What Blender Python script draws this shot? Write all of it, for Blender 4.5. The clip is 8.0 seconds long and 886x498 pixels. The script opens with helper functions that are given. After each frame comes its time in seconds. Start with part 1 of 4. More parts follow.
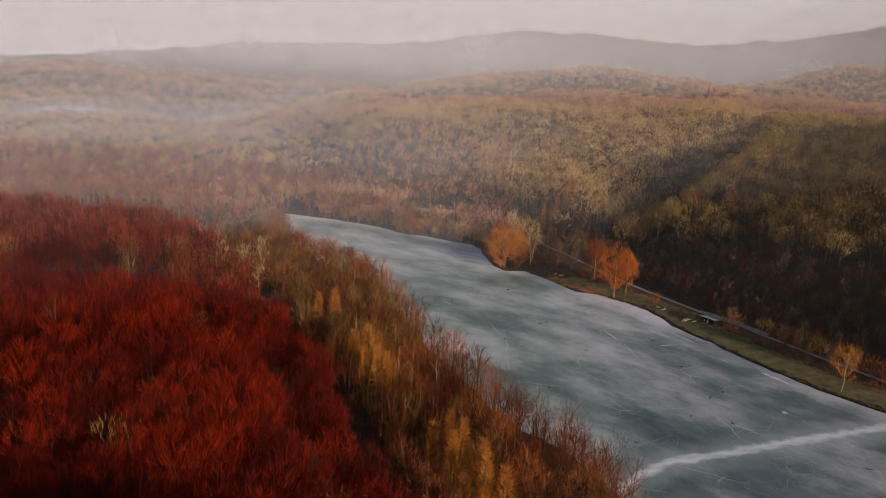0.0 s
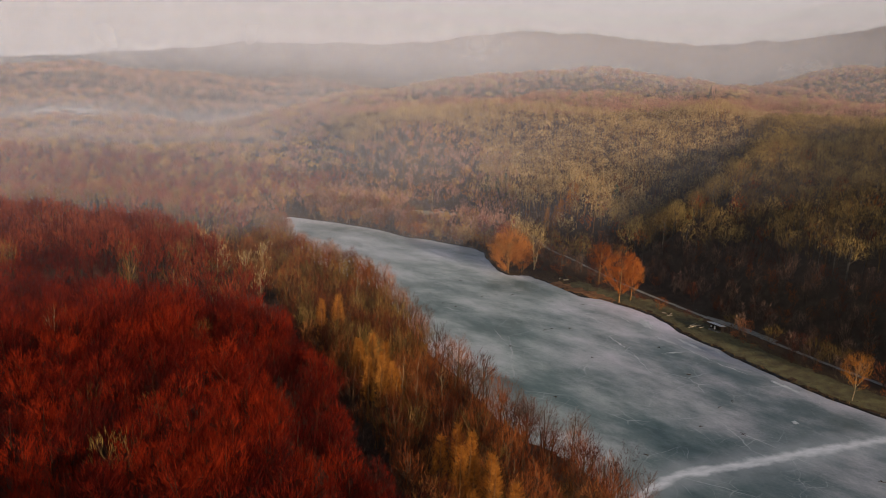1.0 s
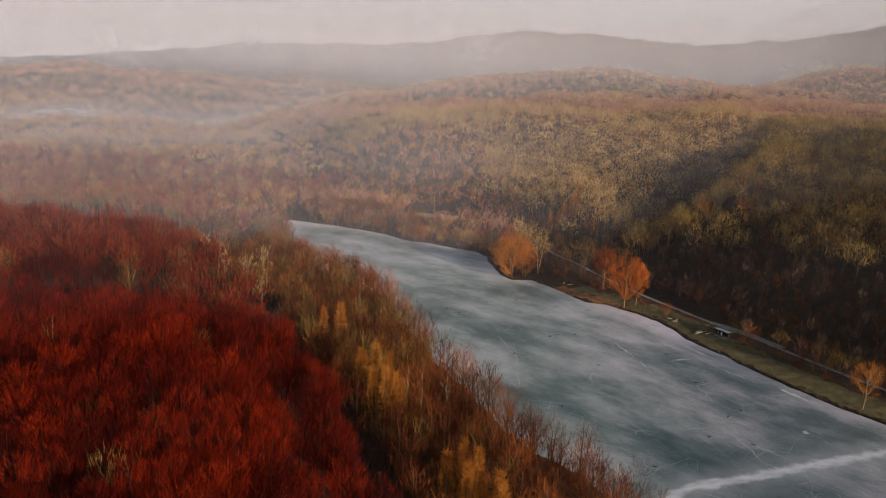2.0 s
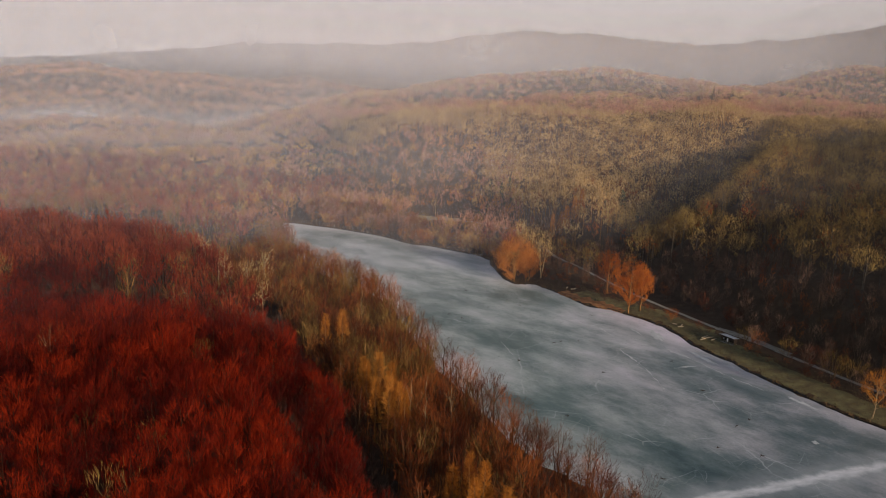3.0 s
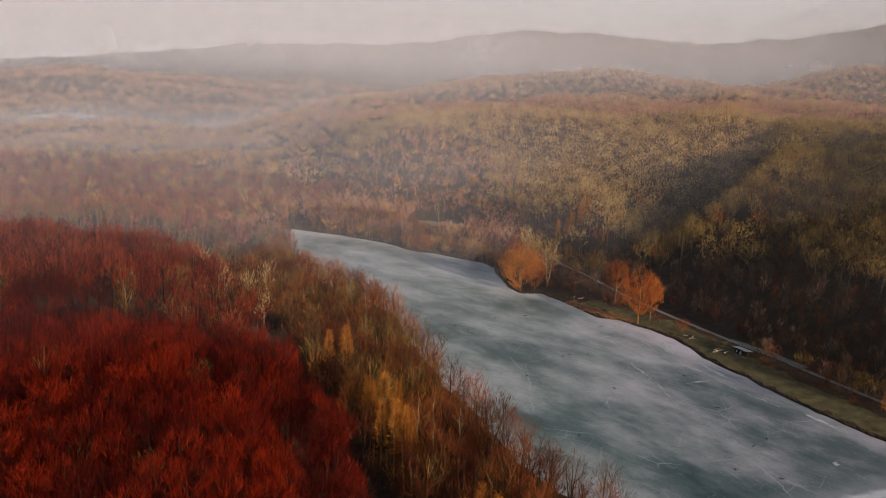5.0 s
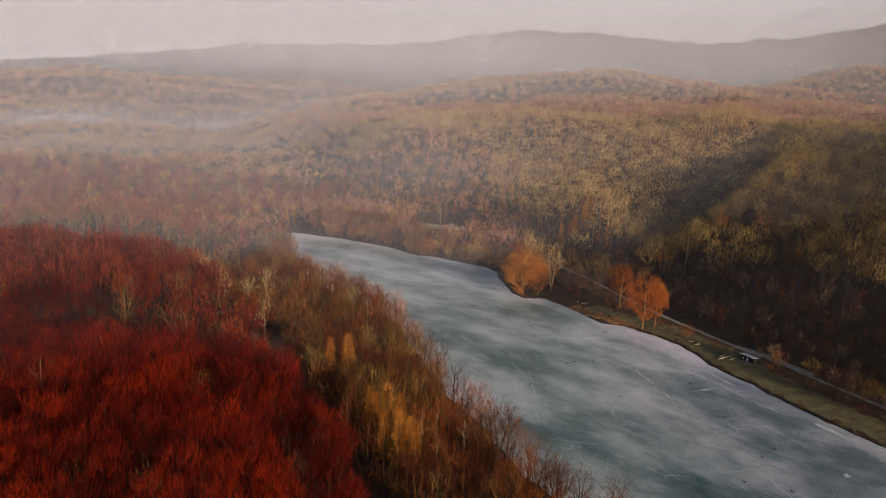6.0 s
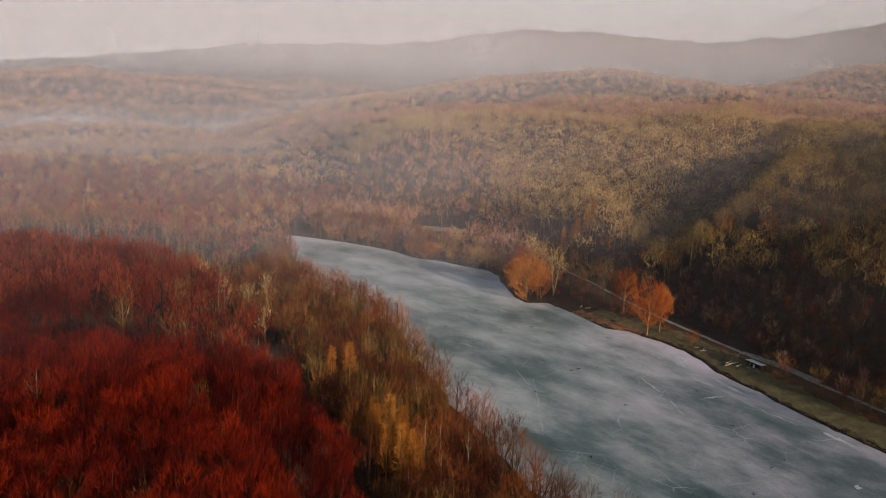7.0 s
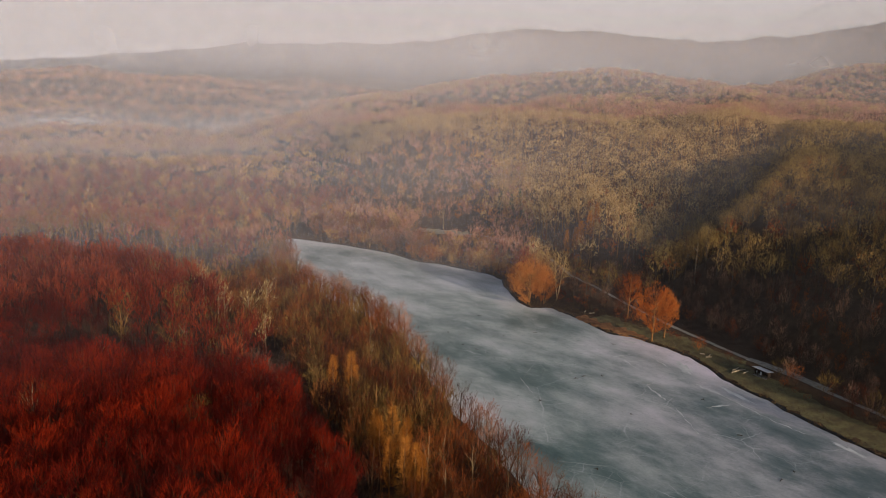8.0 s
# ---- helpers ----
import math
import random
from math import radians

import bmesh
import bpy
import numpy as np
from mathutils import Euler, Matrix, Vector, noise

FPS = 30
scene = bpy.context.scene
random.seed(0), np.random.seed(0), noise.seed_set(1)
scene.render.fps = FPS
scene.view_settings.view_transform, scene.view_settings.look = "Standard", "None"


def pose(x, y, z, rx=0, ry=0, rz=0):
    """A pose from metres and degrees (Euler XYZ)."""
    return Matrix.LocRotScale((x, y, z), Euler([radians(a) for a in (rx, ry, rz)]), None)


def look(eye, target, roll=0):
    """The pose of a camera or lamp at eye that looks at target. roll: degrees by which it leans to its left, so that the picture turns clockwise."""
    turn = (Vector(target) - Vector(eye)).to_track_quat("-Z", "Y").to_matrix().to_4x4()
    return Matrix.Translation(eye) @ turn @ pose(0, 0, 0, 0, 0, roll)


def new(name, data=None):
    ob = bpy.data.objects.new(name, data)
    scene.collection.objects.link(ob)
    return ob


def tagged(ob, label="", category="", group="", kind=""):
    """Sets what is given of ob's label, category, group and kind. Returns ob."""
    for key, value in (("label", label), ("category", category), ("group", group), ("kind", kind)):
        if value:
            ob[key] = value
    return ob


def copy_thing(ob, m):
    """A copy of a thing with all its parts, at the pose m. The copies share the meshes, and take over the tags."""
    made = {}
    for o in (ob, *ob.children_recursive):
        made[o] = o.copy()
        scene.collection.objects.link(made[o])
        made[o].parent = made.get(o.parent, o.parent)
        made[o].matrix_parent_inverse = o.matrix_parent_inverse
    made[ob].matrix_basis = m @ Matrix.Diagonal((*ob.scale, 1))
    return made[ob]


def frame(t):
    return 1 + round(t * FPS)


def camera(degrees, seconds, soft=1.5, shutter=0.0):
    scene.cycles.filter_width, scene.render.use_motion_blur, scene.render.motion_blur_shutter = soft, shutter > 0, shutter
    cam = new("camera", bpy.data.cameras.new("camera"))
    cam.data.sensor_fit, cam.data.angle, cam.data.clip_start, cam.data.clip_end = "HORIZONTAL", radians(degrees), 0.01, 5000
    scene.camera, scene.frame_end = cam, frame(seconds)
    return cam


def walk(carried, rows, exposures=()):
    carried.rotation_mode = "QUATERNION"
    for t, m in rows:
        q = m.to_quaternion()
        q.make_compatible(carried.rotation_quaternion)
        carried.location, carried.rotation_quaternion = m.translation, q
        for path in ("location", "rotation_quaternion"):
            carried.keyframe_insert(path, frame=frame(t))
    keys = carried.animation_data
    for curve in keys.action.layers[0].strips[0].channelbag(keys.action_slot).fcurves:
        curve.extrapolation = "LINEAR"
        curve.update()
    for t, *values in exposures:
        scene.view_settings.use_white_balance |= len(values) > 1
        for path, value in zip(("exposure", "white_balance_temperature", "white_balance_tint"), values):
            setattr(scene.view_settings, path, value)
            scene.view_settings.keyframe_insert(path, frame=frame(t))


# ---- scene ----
from mathutils.geometry import delaunay_2d_cdt

cam = camera(62.0, 8.0, 1.0)
PATH = [
    (0, (-1.695, 6.453, 79.140), (-1.801, 8.403, 78.708), 2.50),
    (0.5, (-2.447, 8.053, 79.759), (-2.553, 10.003, 79.327), 2.47),
    (1, (-3.160, 9.655, 80.371), (-3.267, 11.605, 79.939), 2.44),
    (1.5, (-3.836, 11.259, 80.977), (-3.944, 13.209, 80.545), 2.41),
    (3, (-5.674, 16.101, 82.783), (-5.782, 18.051, 82.350), 2.31),
    (3.5, (-6.230, 17.730, 83.386), (-6.339, 19.680, 82.954), 2.28),
    (4, (-6.763, 19.368, 83.994), (-6.873, 21.317, 83.561), 2.24),
    (4.5, (-7.275, 21.017, 84.608), (-7.385, 22.966, 84.174), 2.20),
    (6, (-8.709, 26.043, 86.503), (-8.821, 27.992, 86.068), 2.07),
    (6.5, (-9.162, 27.750, 87.159), (-9.275, 29.699, 86.723), 2.02),
    (7, (-9.606, 29.475, 87.831), (-9.719, 31.423, 87.394), 1.97),
    (7.5, (-10.044, 31.219, 88.520), (-10.158, 33.167, 88.082), 1.92),
    (8, (-10.479, 32.983, 89.228), (-10.594, 34.931, 88.789), 1.87),
]
walk(cam, [(t, look(eye, target, roll)) for t, eye, target, roll in PATH])

# ---------------------------------------------------------------- light
SUN_AZ, SUN_EL = radians(140), radians(13)
to_sun = Vector((math.sin(SUN_AZ) * math.cos(SUN_EL), math.cos(SUN_AZ) * math.cos(SUN_EL), math.sin(SUN_EL)))
world = bpy.data.worlds.new("hazy_morning_sky")
scene.world = world
world.use_nodes = True
wn = world.node_tree
wn.nodes.clear()
sky = wn.nodes.new("ShaderNodeTexSky")
sky.sky_type, sky.sun_disc = "NISHITA", False
sky.sun_elevation, sky.sun_rotation = SUN_EL, SUN_AZ
sky.air_density, sky.dust_density, sky.ozone_density = 1.0, 1.2, 1.5
bg = wn.nodes.new("ShaderNodeBackground")
bg.inputs["Strength"].default_value = 0.12
wo = wn.nodes.new("ShaderNodeOutputWorld")
wn.links.new(sky.outputs[0], bg.inputs[0])
wn.links.new(bg.outputs[0], wo.inputs[0])
sun = new("sun", bpy.data.lights.new("sun", "SUN"))
sun.data.energy, sun.data.angle, sun.data.color = 5.0, radians(1.5), (1.0, 0.87, 0.72)
sun.matrix_world = look(to_sun * 100, (0, 0, 0))


# ---------------------------------------------------------------- materials
def material(name):
    m = bpy.data.materials.new(name)
    m.use_nodes = True
    nt = m.node_tree
    return m, nt, nt.nodes["Principled BSDF"], nt.nodes["Material Output"]


def node(nt, kind, **values):
    n = nt.nodes.new(kind)
    for key, value in values.items():
        n.inputs[key].default_value = value
    return n


def noise_at(nt, scale, detail=4.0, rough=0.55, stretch=(1, 1, 1), turn=0.0):
    geo = nt.nodes.new("ShaderNodeNewGeometry")
    spin = nt.nodes.new("ShaderNodeMapping")
    spin.inputs["Rotation"].default_value = (0, 0, turn)
    mp = nt.nodes.new("ShaderNodeMapping")
    mp.inputs["Scale"].default_value = stretch
    tex = node(nt, "ShaderNodeTexNoise", Scale=scale, Detail=detail, Roughness=rough)
    nt.links.new(geo.outputs["Position"], spin.inputs["Vector"])
    nt.links.new(spin.outputs[0], mp.inputs["Vector"])
    nt.links.new(mp.outputs[0], tex.inputs["Vector"])
    return tex.outputs["Fac"]


def ramp(nt, fac, stops):
    r = nt.nodes.new("ShaderNodeValToRGB")
    while len(r.color_ramp.elements) < len(stops):
        r.color_ramp.elements.new(0.5)
    for e, (p, c) in zip(r.color_ramp.elements, stops):
        e.position, e.color = p, (*c, 1) if len(c) == 3 else c
    nt.links.new(fac, r.inputs[0])
    return r.outputs[0]


def grey(v):
    return (v, v, v)


def mix(nt, fac, a, b, mode="MIX"):
    m = nt.nodes.new("ShaderNodeMix")
    m.data_type, m.blend_type = "RGBA", mode
    for sock, v in ((m.inputs[0], fac), (m.inputs[6], a), (m.inputs[7], b)):
        if isinstance(v, bpy.types.NodeSocket):
            nt.links.new(v, sock)
        elif isinstance(v, (int, float)):
            sock.default_value = v
        else:
            sock.default_value = (*v, 1)
    return m.outputs[2]


def calc(nt, op, a, b=0.0, clamp=False):
    m = nt.nodes.new("ShaderNodeMath")
    m.operation, m.use_clamp = op, clamp
    for sock, v in ((m.inputs[0], a), (m.inputs[1], b)):
        if isinstance(v, bpy.types.NodeSocket):
            nt.links.new(v, sock)
        else:
            sock.default_value = v
    return m.outputs[0]


def bump(nt, bsdf, height, strength, distance):
    b = node(nt, "ShaderNodeBump", Strength=strength, Distance=distance)
    nt.links.new(height, b.inputs["Height"])
    nt.links.new(b.outputs[0], bsdf.inputs["Normal"])


TWIG_GAIN = 1.6


def twig_material(name, dark, mid, light, patch=0.02):
    """Bare twigs: one tone a tree, a second for each twig, and slow change over the wood."""
    m, nt, bsdf, out = material(name)
    tone = nt.nodes.new("ShaderNodeAttribute")
    tone.attribute_name = "tone"
    info = nt.nodes.new("ShaderNodeObjectInfo")
    geo = nt.nodes.new("ShaderNodeNewGeometry")
    tree = calc(nt, "FRACT", calc(nt, "ADD", tone.outputs["Fac"], info.outputs["Random"]))
    slow = noise_at(nt, patch, 3.0)
    f = calc(nt, "ADD", calc(nt, "MULTIPLY", tree, 0.62), calc(nt, "MULTIPLY", slow, 0.45))
    f = calc(nt, "ADD", f, calc(nt, "MULTIPLY", geo.outputs["Random Per Island"], 0.16))
    col = ramp(nt, f, [(0.25, dark), (0.58, mid), (0.95, light)])
    col = mix(nt, 1.0, col, (TWIG_GAIN, TWIG_GAIN, TWIG_GAIN), "MULTIPLY")
    nt.links.new(col, bsdf.inputs["Base Color"])
    bsdf.inputs["Roughness"].default_value = 0.85
    bsdf.inputs["Specular IOR Level"].default_value = 0.15
    # a spray of fine twigs passes part of the light that falls on it
    pass_on = nt.nodes.new("ShaderNodeBsdfTranslucent")
    nt.links.new(col, pass_on.inputs["Color"])
    both = node(nt, "ShaderNodeMixShader", Fac=0.36)
    nt.links.new(bsdf.outputs[0], both.inputs[1])
    nt.links.new(pass_on.outputs[0], both.inputs[2])
    nt.links.new(both.outputs[0], out.inputs["Surface"])
    return m


def bark_material(name, dark, light, scale=1.5):
    m, nt, bsdf, out = material(name)
    col = ramp(nt, noise_at(nt, scale, 5.0), [(0.3, dark), (0.7, light)])
    nt.links.new(col, bsdf.inputs["Base Color"])
    bsdf.inputs["Roughness"].default_value = 0.9
    bsdf.inputs["Specular IOR Level"].default_value = 0.1
    bump(nt, bsdf, noise_at(nt, 6.0, 4.0, 0.6, (1, 1, 0.25)), 0.6, 0.05)
    return m


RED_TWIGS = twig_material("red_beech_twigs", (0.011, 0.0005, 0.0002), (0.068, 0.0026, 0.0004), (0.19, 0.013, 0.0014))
# the red beech again, paler and browner: haze over the farther wood mixed in
HAZED_RED_TWIGS = twig_material("hazed_red_beech_twigs", (0.036, 0.0032, 0.0014), (0.105, 0.0115, 0.0044), (0.20, 0.037, 0.012))
OLIVE_TWIGS = twig_material("olive_oak_twigs", (0.095, 0.046, 0.016), (0.27, 0.135, 0.038), (0.43, 0.235, 0.070))
# darker copy of the hill oaks' twigs, with the steep slope's shade in its colour
SHADED_OAK_TWIGS = twig_material("shaded_olive_oak_twigs", (0.045, 0.026, 0.010), (0.15, 0.088, 0.026), (0.29, 0.178, 0.052), 0.03)
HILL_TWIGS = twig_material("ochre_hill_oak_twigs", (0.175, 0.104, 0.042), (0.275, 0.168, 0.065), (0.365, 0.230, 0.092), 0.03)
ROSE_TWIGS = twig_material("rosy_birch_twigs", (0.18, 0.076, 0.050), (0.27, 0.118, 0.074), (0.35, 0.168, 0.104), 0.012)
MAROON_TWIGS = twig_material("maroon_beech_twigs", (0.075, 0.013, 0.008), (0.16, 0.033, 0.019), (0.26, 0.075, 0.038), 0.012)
ORANGE_TWIGS = twig_material("orange_willow_twigs", (0.14, 0.033, 0.005), (0.26, 0.067, 0.009), (0.35, 0.115, 0.019))
AMBER_TWIGS = twig_material("amber_willow_twigs", (0.15, 0.048, 0.011), (0.27, 0.088, 0.018), (0.37, 0.145, 0.038))
LARCH_TWIGS = twig_material("golden_larch_twigs", (0.165, 0.056, 0.008), (0.27, 0.096, 0.013), (0.35, 0.145, 0.026))
BROWN_TWIGS = twig_material("rusty_brown_twigs", (0.030, 0.006, 0.003), (0.105, 0.022, 0.006), (0.23, 0.066, 0.016))
ALDER_SHADE_TWIGS = twig_material("grey_alder_and_shade_twigs", (0.045, 0.026, 0.018), (0.09, 0.052, 0.036), (0.15, 0.085, 0.055))
DUSKY_TWIGS = twig_material("dusky_hornbeam_twigs", (0.075, 0.034, 0.012), (0.15, 0.068, 0.022), (0.25, 0.125, 0.036))
MOSS_TWIGS = twig_material("mossy_ash_twigs", (0.040, 0.023, 0.006), (0.115, 0.064, 0.015), (0.22, 0.132, 0.034))
PALE_TWIGS = twig_material("pale_aspen_twigs", (0.26, 0.16, 0.06), (0.38, 0.24, 0.09), (0.48, 0.33, 0.14))
SAPLING_TWIGS = twig_material("reddish_grey_sapling_twigs", (0.060, 0.030, 0.020), (0.11, 0.058, 0.038), (0.18, 0.100, 0.062), 0.03)
NEEDLES = twig_material("dark_spruce_needles", (0.010, 0.018, 0.012), (0.020, 0.033, 0.020), (0.036, 0.055, 0.028))
GREY_BARK = bark_material("grey_beech_bark", (0.055, 0.030, 0.016), (0.13, 0.075, 0.038))
BEECH_BARK = bark_material("dark_reddish_beech_bark", (0.022, 0.008, 0.004), (0.060, 0.022, 0.010))
OAK_BARK = bark_material("grey_oak_bark", (0.045, 0.034, 0.027), (0.12, 0.092, 0.068))
PALE_BARK = bark_material("pale_birch_bark", (0.18, 0.115, 0.055), (0.37, 0.26, 0.14))
GOLD_BARK = bark_material("sunny_ochre_limbs", (0.13, 0.060, 0.020), (0.30, 0.150, 0.052))
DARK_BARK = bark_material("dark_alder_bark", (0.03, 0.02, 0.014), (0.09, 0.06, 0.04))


def forest_floor():
    m, nt, bsdf, out = material("leaf_litter_ground")
    litter = ramp(nt, noise_at(nt, 0.35, 6.0, 0.65), [(0.3, (0.036, 0.020, 0.012)), (0.55, (0.080, 0.044, 0.025)), (0.8, (0.14, 0.086, 0.048))])
    wide = ramp(nt, noise_at(nt, 0.012, 4.0), [(0.35, (0.052, 0.028, 0.017)), (0.65, (0.11, 0.068, 0.038))])
    nt.links.new(mix(nt, 0.5, litter, wide), bsdf.inputs["Base Color"])
    bsdf.inputs["Roughness"].default_value = 0.95
    bsdf.inputs["Specular IOR Level"].default_value = 0.1
    bump(nt, bsdf, noise_at(nt, 0.9, 6.0, 0.7), 0.8, 0.6)
    return m


def ice_material():
    m, nt, bsdf, out = material("thin_snowy_lake_ice")
    big = noise_at(nt, 0.030, 5.0, 0.60, (1.0, 0.55, 1), -0.8)
    mid = noise_at(nt, 0.13, 9.0, 0.64, (1.0, 0.5, 1), -0.8)
    fine = noise_at(nt, 1.3, 5.0, 0.6)
    f = calc(nt, "ADD", calc(nt, "MULTIPLY", big, 0.66), calc(nt, "MULTIPLY", mid, 0.26))
    f = calc(nt, "ADD", f, calc(nt, "MULTIPLY", fine, 0.08))
    # clear dark ice in the wide southern half, pale drifted ice along both shores and at the head of the lake, where
    # haze is coloured in too
    place = nt.nodes.new("ShaderNodeNewGeometry")
    sp = nt.nodes.new("ShaderNodeSeparateXYZ")
    nt.links.new(place.outputs["Position"], sp.inputs[0])
    lean = nt.nodes.new("ShaderNodeMapRange")
    nt.links.new(calc(nt, "ADD", calc(nt, "MULTIPLY", sp.outputs["X"], 0.45), calc(nt, "MULTIPLY", sp.outputs["Y"], -0.42)), lean.inputs["Value"])
    lean.inputs["From Min"].default_value, lean.inputs["From Max"].default_value = -150.0, -30.0
    lean.inputs["To Min"].default_value, lean.inputs["To Max"].default_value = 0.090, -0.040
    shore_off = nt.nodes.new("ShaderNodeAttribute")
    shore_off.attribute_name = "rim"
    edge = nt.nodes.new("ShaderNodeMapRange")
    edge.interpolation_type = "SMOOTHSTEP"
    nt.links.new(calc(nt, "ADD", shore_off.outputs["Fac"], calc(nt, "MULTIPLY", noise_at(nt, 0.09, 4.0), 14.0)), edge.inputs["Value"])
    edge.inputs["From Min"].default_value, edge.inputs["From Max"].default_value = 6.0, 22.0
    edge.inputs["To Min"].default_value, edge.inputs["To Max"].default_value = 0.058, -0.014
    f = calc(nt, "ADD", calc(nt, "ADD", f, lean.outputs[0]), edge.outputs[0])
    grain = noise_at(nt, 0.9, 6.0, 0.7, (1.0, 0.3, 1), -0.8)
    f = calc(nt, "ADD", f, calc(nt, "MULTIPLY", calc(nt, "SUBTRACT", grain, 0.5), 0.07))
    col = ramp(nt, f, [(0.37, (0.040, 0.072, 0.066)), (0.455, (0.125, 0.165, 0.150)), (0.55, (0.325, 0.348, 0.325)), (0.68, (0.58, 0.558, 0.556))])
    # a mauve cast where the snow crust lies over the eastern half
    cast = nt.nodes.new("ShaderNodeMapRange")
    nt.links.new(calc(nt, "ADD", sp.outputs["X"], calc(nt, "MULTIPLY", noise_at(nt, 0.025, 3.0), 60.0)), cast.inputs["Value"])
    cast.inputs["From Min"].default_value, cast.inputs["From Max"].default_value = 45.0, 95.0
    cast.inputs["To Min"].default_value, cast.inputs["To Max"].default_value = 0.0, 1.0
    col = mix(nt, cast.outputs[0], col, mix(nt, 1.0, col, (1.10, 0.97, 1.06), "MULTIPLY"))
    # refrozen cracks and scuffs
    geo = nt.nodes.new("ShaderNodeNewGeometry")
    warp = nt.nodes.new("ShaderNodeVectorMath")
    warp.operation = "ADD"
    wob = nt.nodes.new("ShaderNodeTexNoise")
    wob.inputs["Scale"].default_value, wob.inputs["Detail"].default_value = 0.08, 4.0
    push = nt.nodes.new("ShaderNodeVectorMath")
    push.operation = "SCALE"
    push.inputs["Scale"].default_value = 5.0
    nt.links.new(geo.outputs["Position"], wob.inputs["Vector"])
    nt.links.new(wob.outputs["Color"], push.inputs[0])
    nt.links.new(geo.outputs["Position"], warp.inputs[0])
    nt.links.new(push.outputs[0], warp.inputs[1])
    for scale, width, share in ((0.032, 0.007, 0.55), (0.075, 0.012, 0.35), (0.16, 0.02, 0.22)):
        cells = nt.nodes.new("ShaderNodeTexVoronoi")
        cells.feature = "DISTANCE_TO_EDGE"
        cells.inputs["Scale"].default_value = scale
        nt.links.new(warp.outputs[0], cells.inputs["Vector"])
        line = ramp(nt, cells.outputs["Distance"], [(0.0, grey(1.0)), (width, grey(0.0))])
        broken = ramp(nt, noise_at(nt, 0.06, 4.0), [(0.48, grey(0.0)), (0.6, grey(share))])
        col = mix(nt, mix(nt, 1.0, line, broken, "MULTIPLY"), col, (0.52, 0.51, 0.50))
    specks = ramp(nt, noise_at(nt, 0.55, 3.0, 0.6), [(0.70, grey(0.0)), (0.76, grey(0.55))])
    col = mix(nt, specks, col, (0.035, 0.045, 0.042))
    # a long drift of blown snow across the ice
    geo = nt.nodes.new("ShaderNodeNewGeometry")
    sep = nt.nodes.new("ShaderNodeSeparateXYZ")
    nt.links.new(geo.outputs["Position"], sep.inputs[0])
    x, y = sep.outputs["X"], sep.outputs["Y"]
    bend = calc(nt, "MULTIPLY", calc(nt, "POWER", calc(nt, "MAXIMUM", calc(nt, "SUBTRACT", 46.0, x), 0.0), 2.0), -0.028)
    mid_y = calc(nt, "ADD", calc(nt, "ADD", calc(nt, "MULTIPLY", x, 0.44), 140.2), bend)
    off = calc(nt, "ABSOLUTE", calc(nt, "ADD", calc(nt, "SUBTRACT", y, mid_y), calc(nt, "MULTIPLY", calc(nt, "SUBTRACT", noise_at(nt, 0.22, 4.0), 0.5), 5.0)))
    drift = nt.nodes.new("ShaderNodeMapRange")
    drift.interpolation_type = "SMOOTHSTEP"
    nt.links.new(off, drift.inputs["Value"])
    drift.inputs["From Min"].default_value, drift.inputs["From Max"].default_value = 2.6, 0.4
    halo = nt.nodes.new("ShaderNodeMapRange")
    halo.interpolation_type = "SMOOTHSTEP"
    nt.links.new(off, halo.inputs["Value"])
    halo.inputs["From Min"].default_value, halo.inputs["From Max"].default_value = 10.0, 1.0
    col = mix(nt, calc(nt, "MULTIPLY", calc(nt, "MULTIPLY", halo.outputs[0], noise_at(nt, 0.10, 5.0, 0.6)), 0.75), col, (0.50, 0.49, 0.49))
    streaky = ramp(nt, noise_at(nt, 0.5, 5.0, 0.65, (0.35, 1, 1), -0.4), [(0.3, grey(0.45)), (0.65, grey(0.95))])
    col = mix(nt, calc(nt, "MULTIPLY", drift.outputs[0], streaky), col, (0.70, 0.67, 0.67))
    nt.links.new(col, bsdf.inputs["Base Color"])
    nt.links.new(ramp(nt, f, [(0.4, grey(0.32)), (0.6, grey(0.62))]), bsdf.inputs["Roughness"])
    bsdf.inputs["IOR"].default_value = 1.31
    bump(nt, bsdf, fine, 0.15, 0.03)
    return m


def plain_noise(name, stops, scale, rough=0.9, stretch=(1, 1, 1), relief=0.5, depth=0.05):
    m, nt, bsdf, out = material(name)
    n = noise_at(nt, scale, 6.0, 0.62, stretch)
    nt.links.new(ramp(nt, n, stops), bsdf.inputs["Base Color"])
    bsdf.inputs["Roughness"].default_value = rough
    bsdf.inputs["Specular IOR Level"].default_value = 0.2
    bump(nt, bsdf, n, relief, depth)
    return m


FLOOR = forest_floor()
ICE = ice_material()
GRAVEL = plain_noise("pale_gravel_road", [(0.3, (0.18, 0.150, 0.115)), (0.7, (0.35, 0.300, 0.245))], 0.8)
GRASS = plain_noise("dry_winter_grass", [(0.3, (0.080, 0.054, 0.028)), (0.52, (0.135, 0.105, 0.046)), (0.75, (0.19, 0.160, 0.066))], 0.28)
PALE_GRASS = plain_noise("bleached_clearing_grass", [(0.3, (0.20, 0.155, 0.095)), (0.7, (0.36, 0.295, 0.20))], 0.3)
REED = plain_noise("flattened_rusty_reed", [(0.3, (0.14, 0.052, 0.018)), (0.7, (0.36, 0.16, 0.06))], 0.6, 0.9, (1, 1, 1), 0.8, 0.2)
SNOW = plain_noise("windblown_snow", [(0.3, (0.40, 0.40, 0.39)), (0.7, (0.60, 0.58, 0.57))], 0.3)
ROCK = plain_noise("pale_bare_rock", [(0.3, (0.38, 0.35, 0.32)), (0.7, (0.62, 0.58, 0.53))], 0.05)
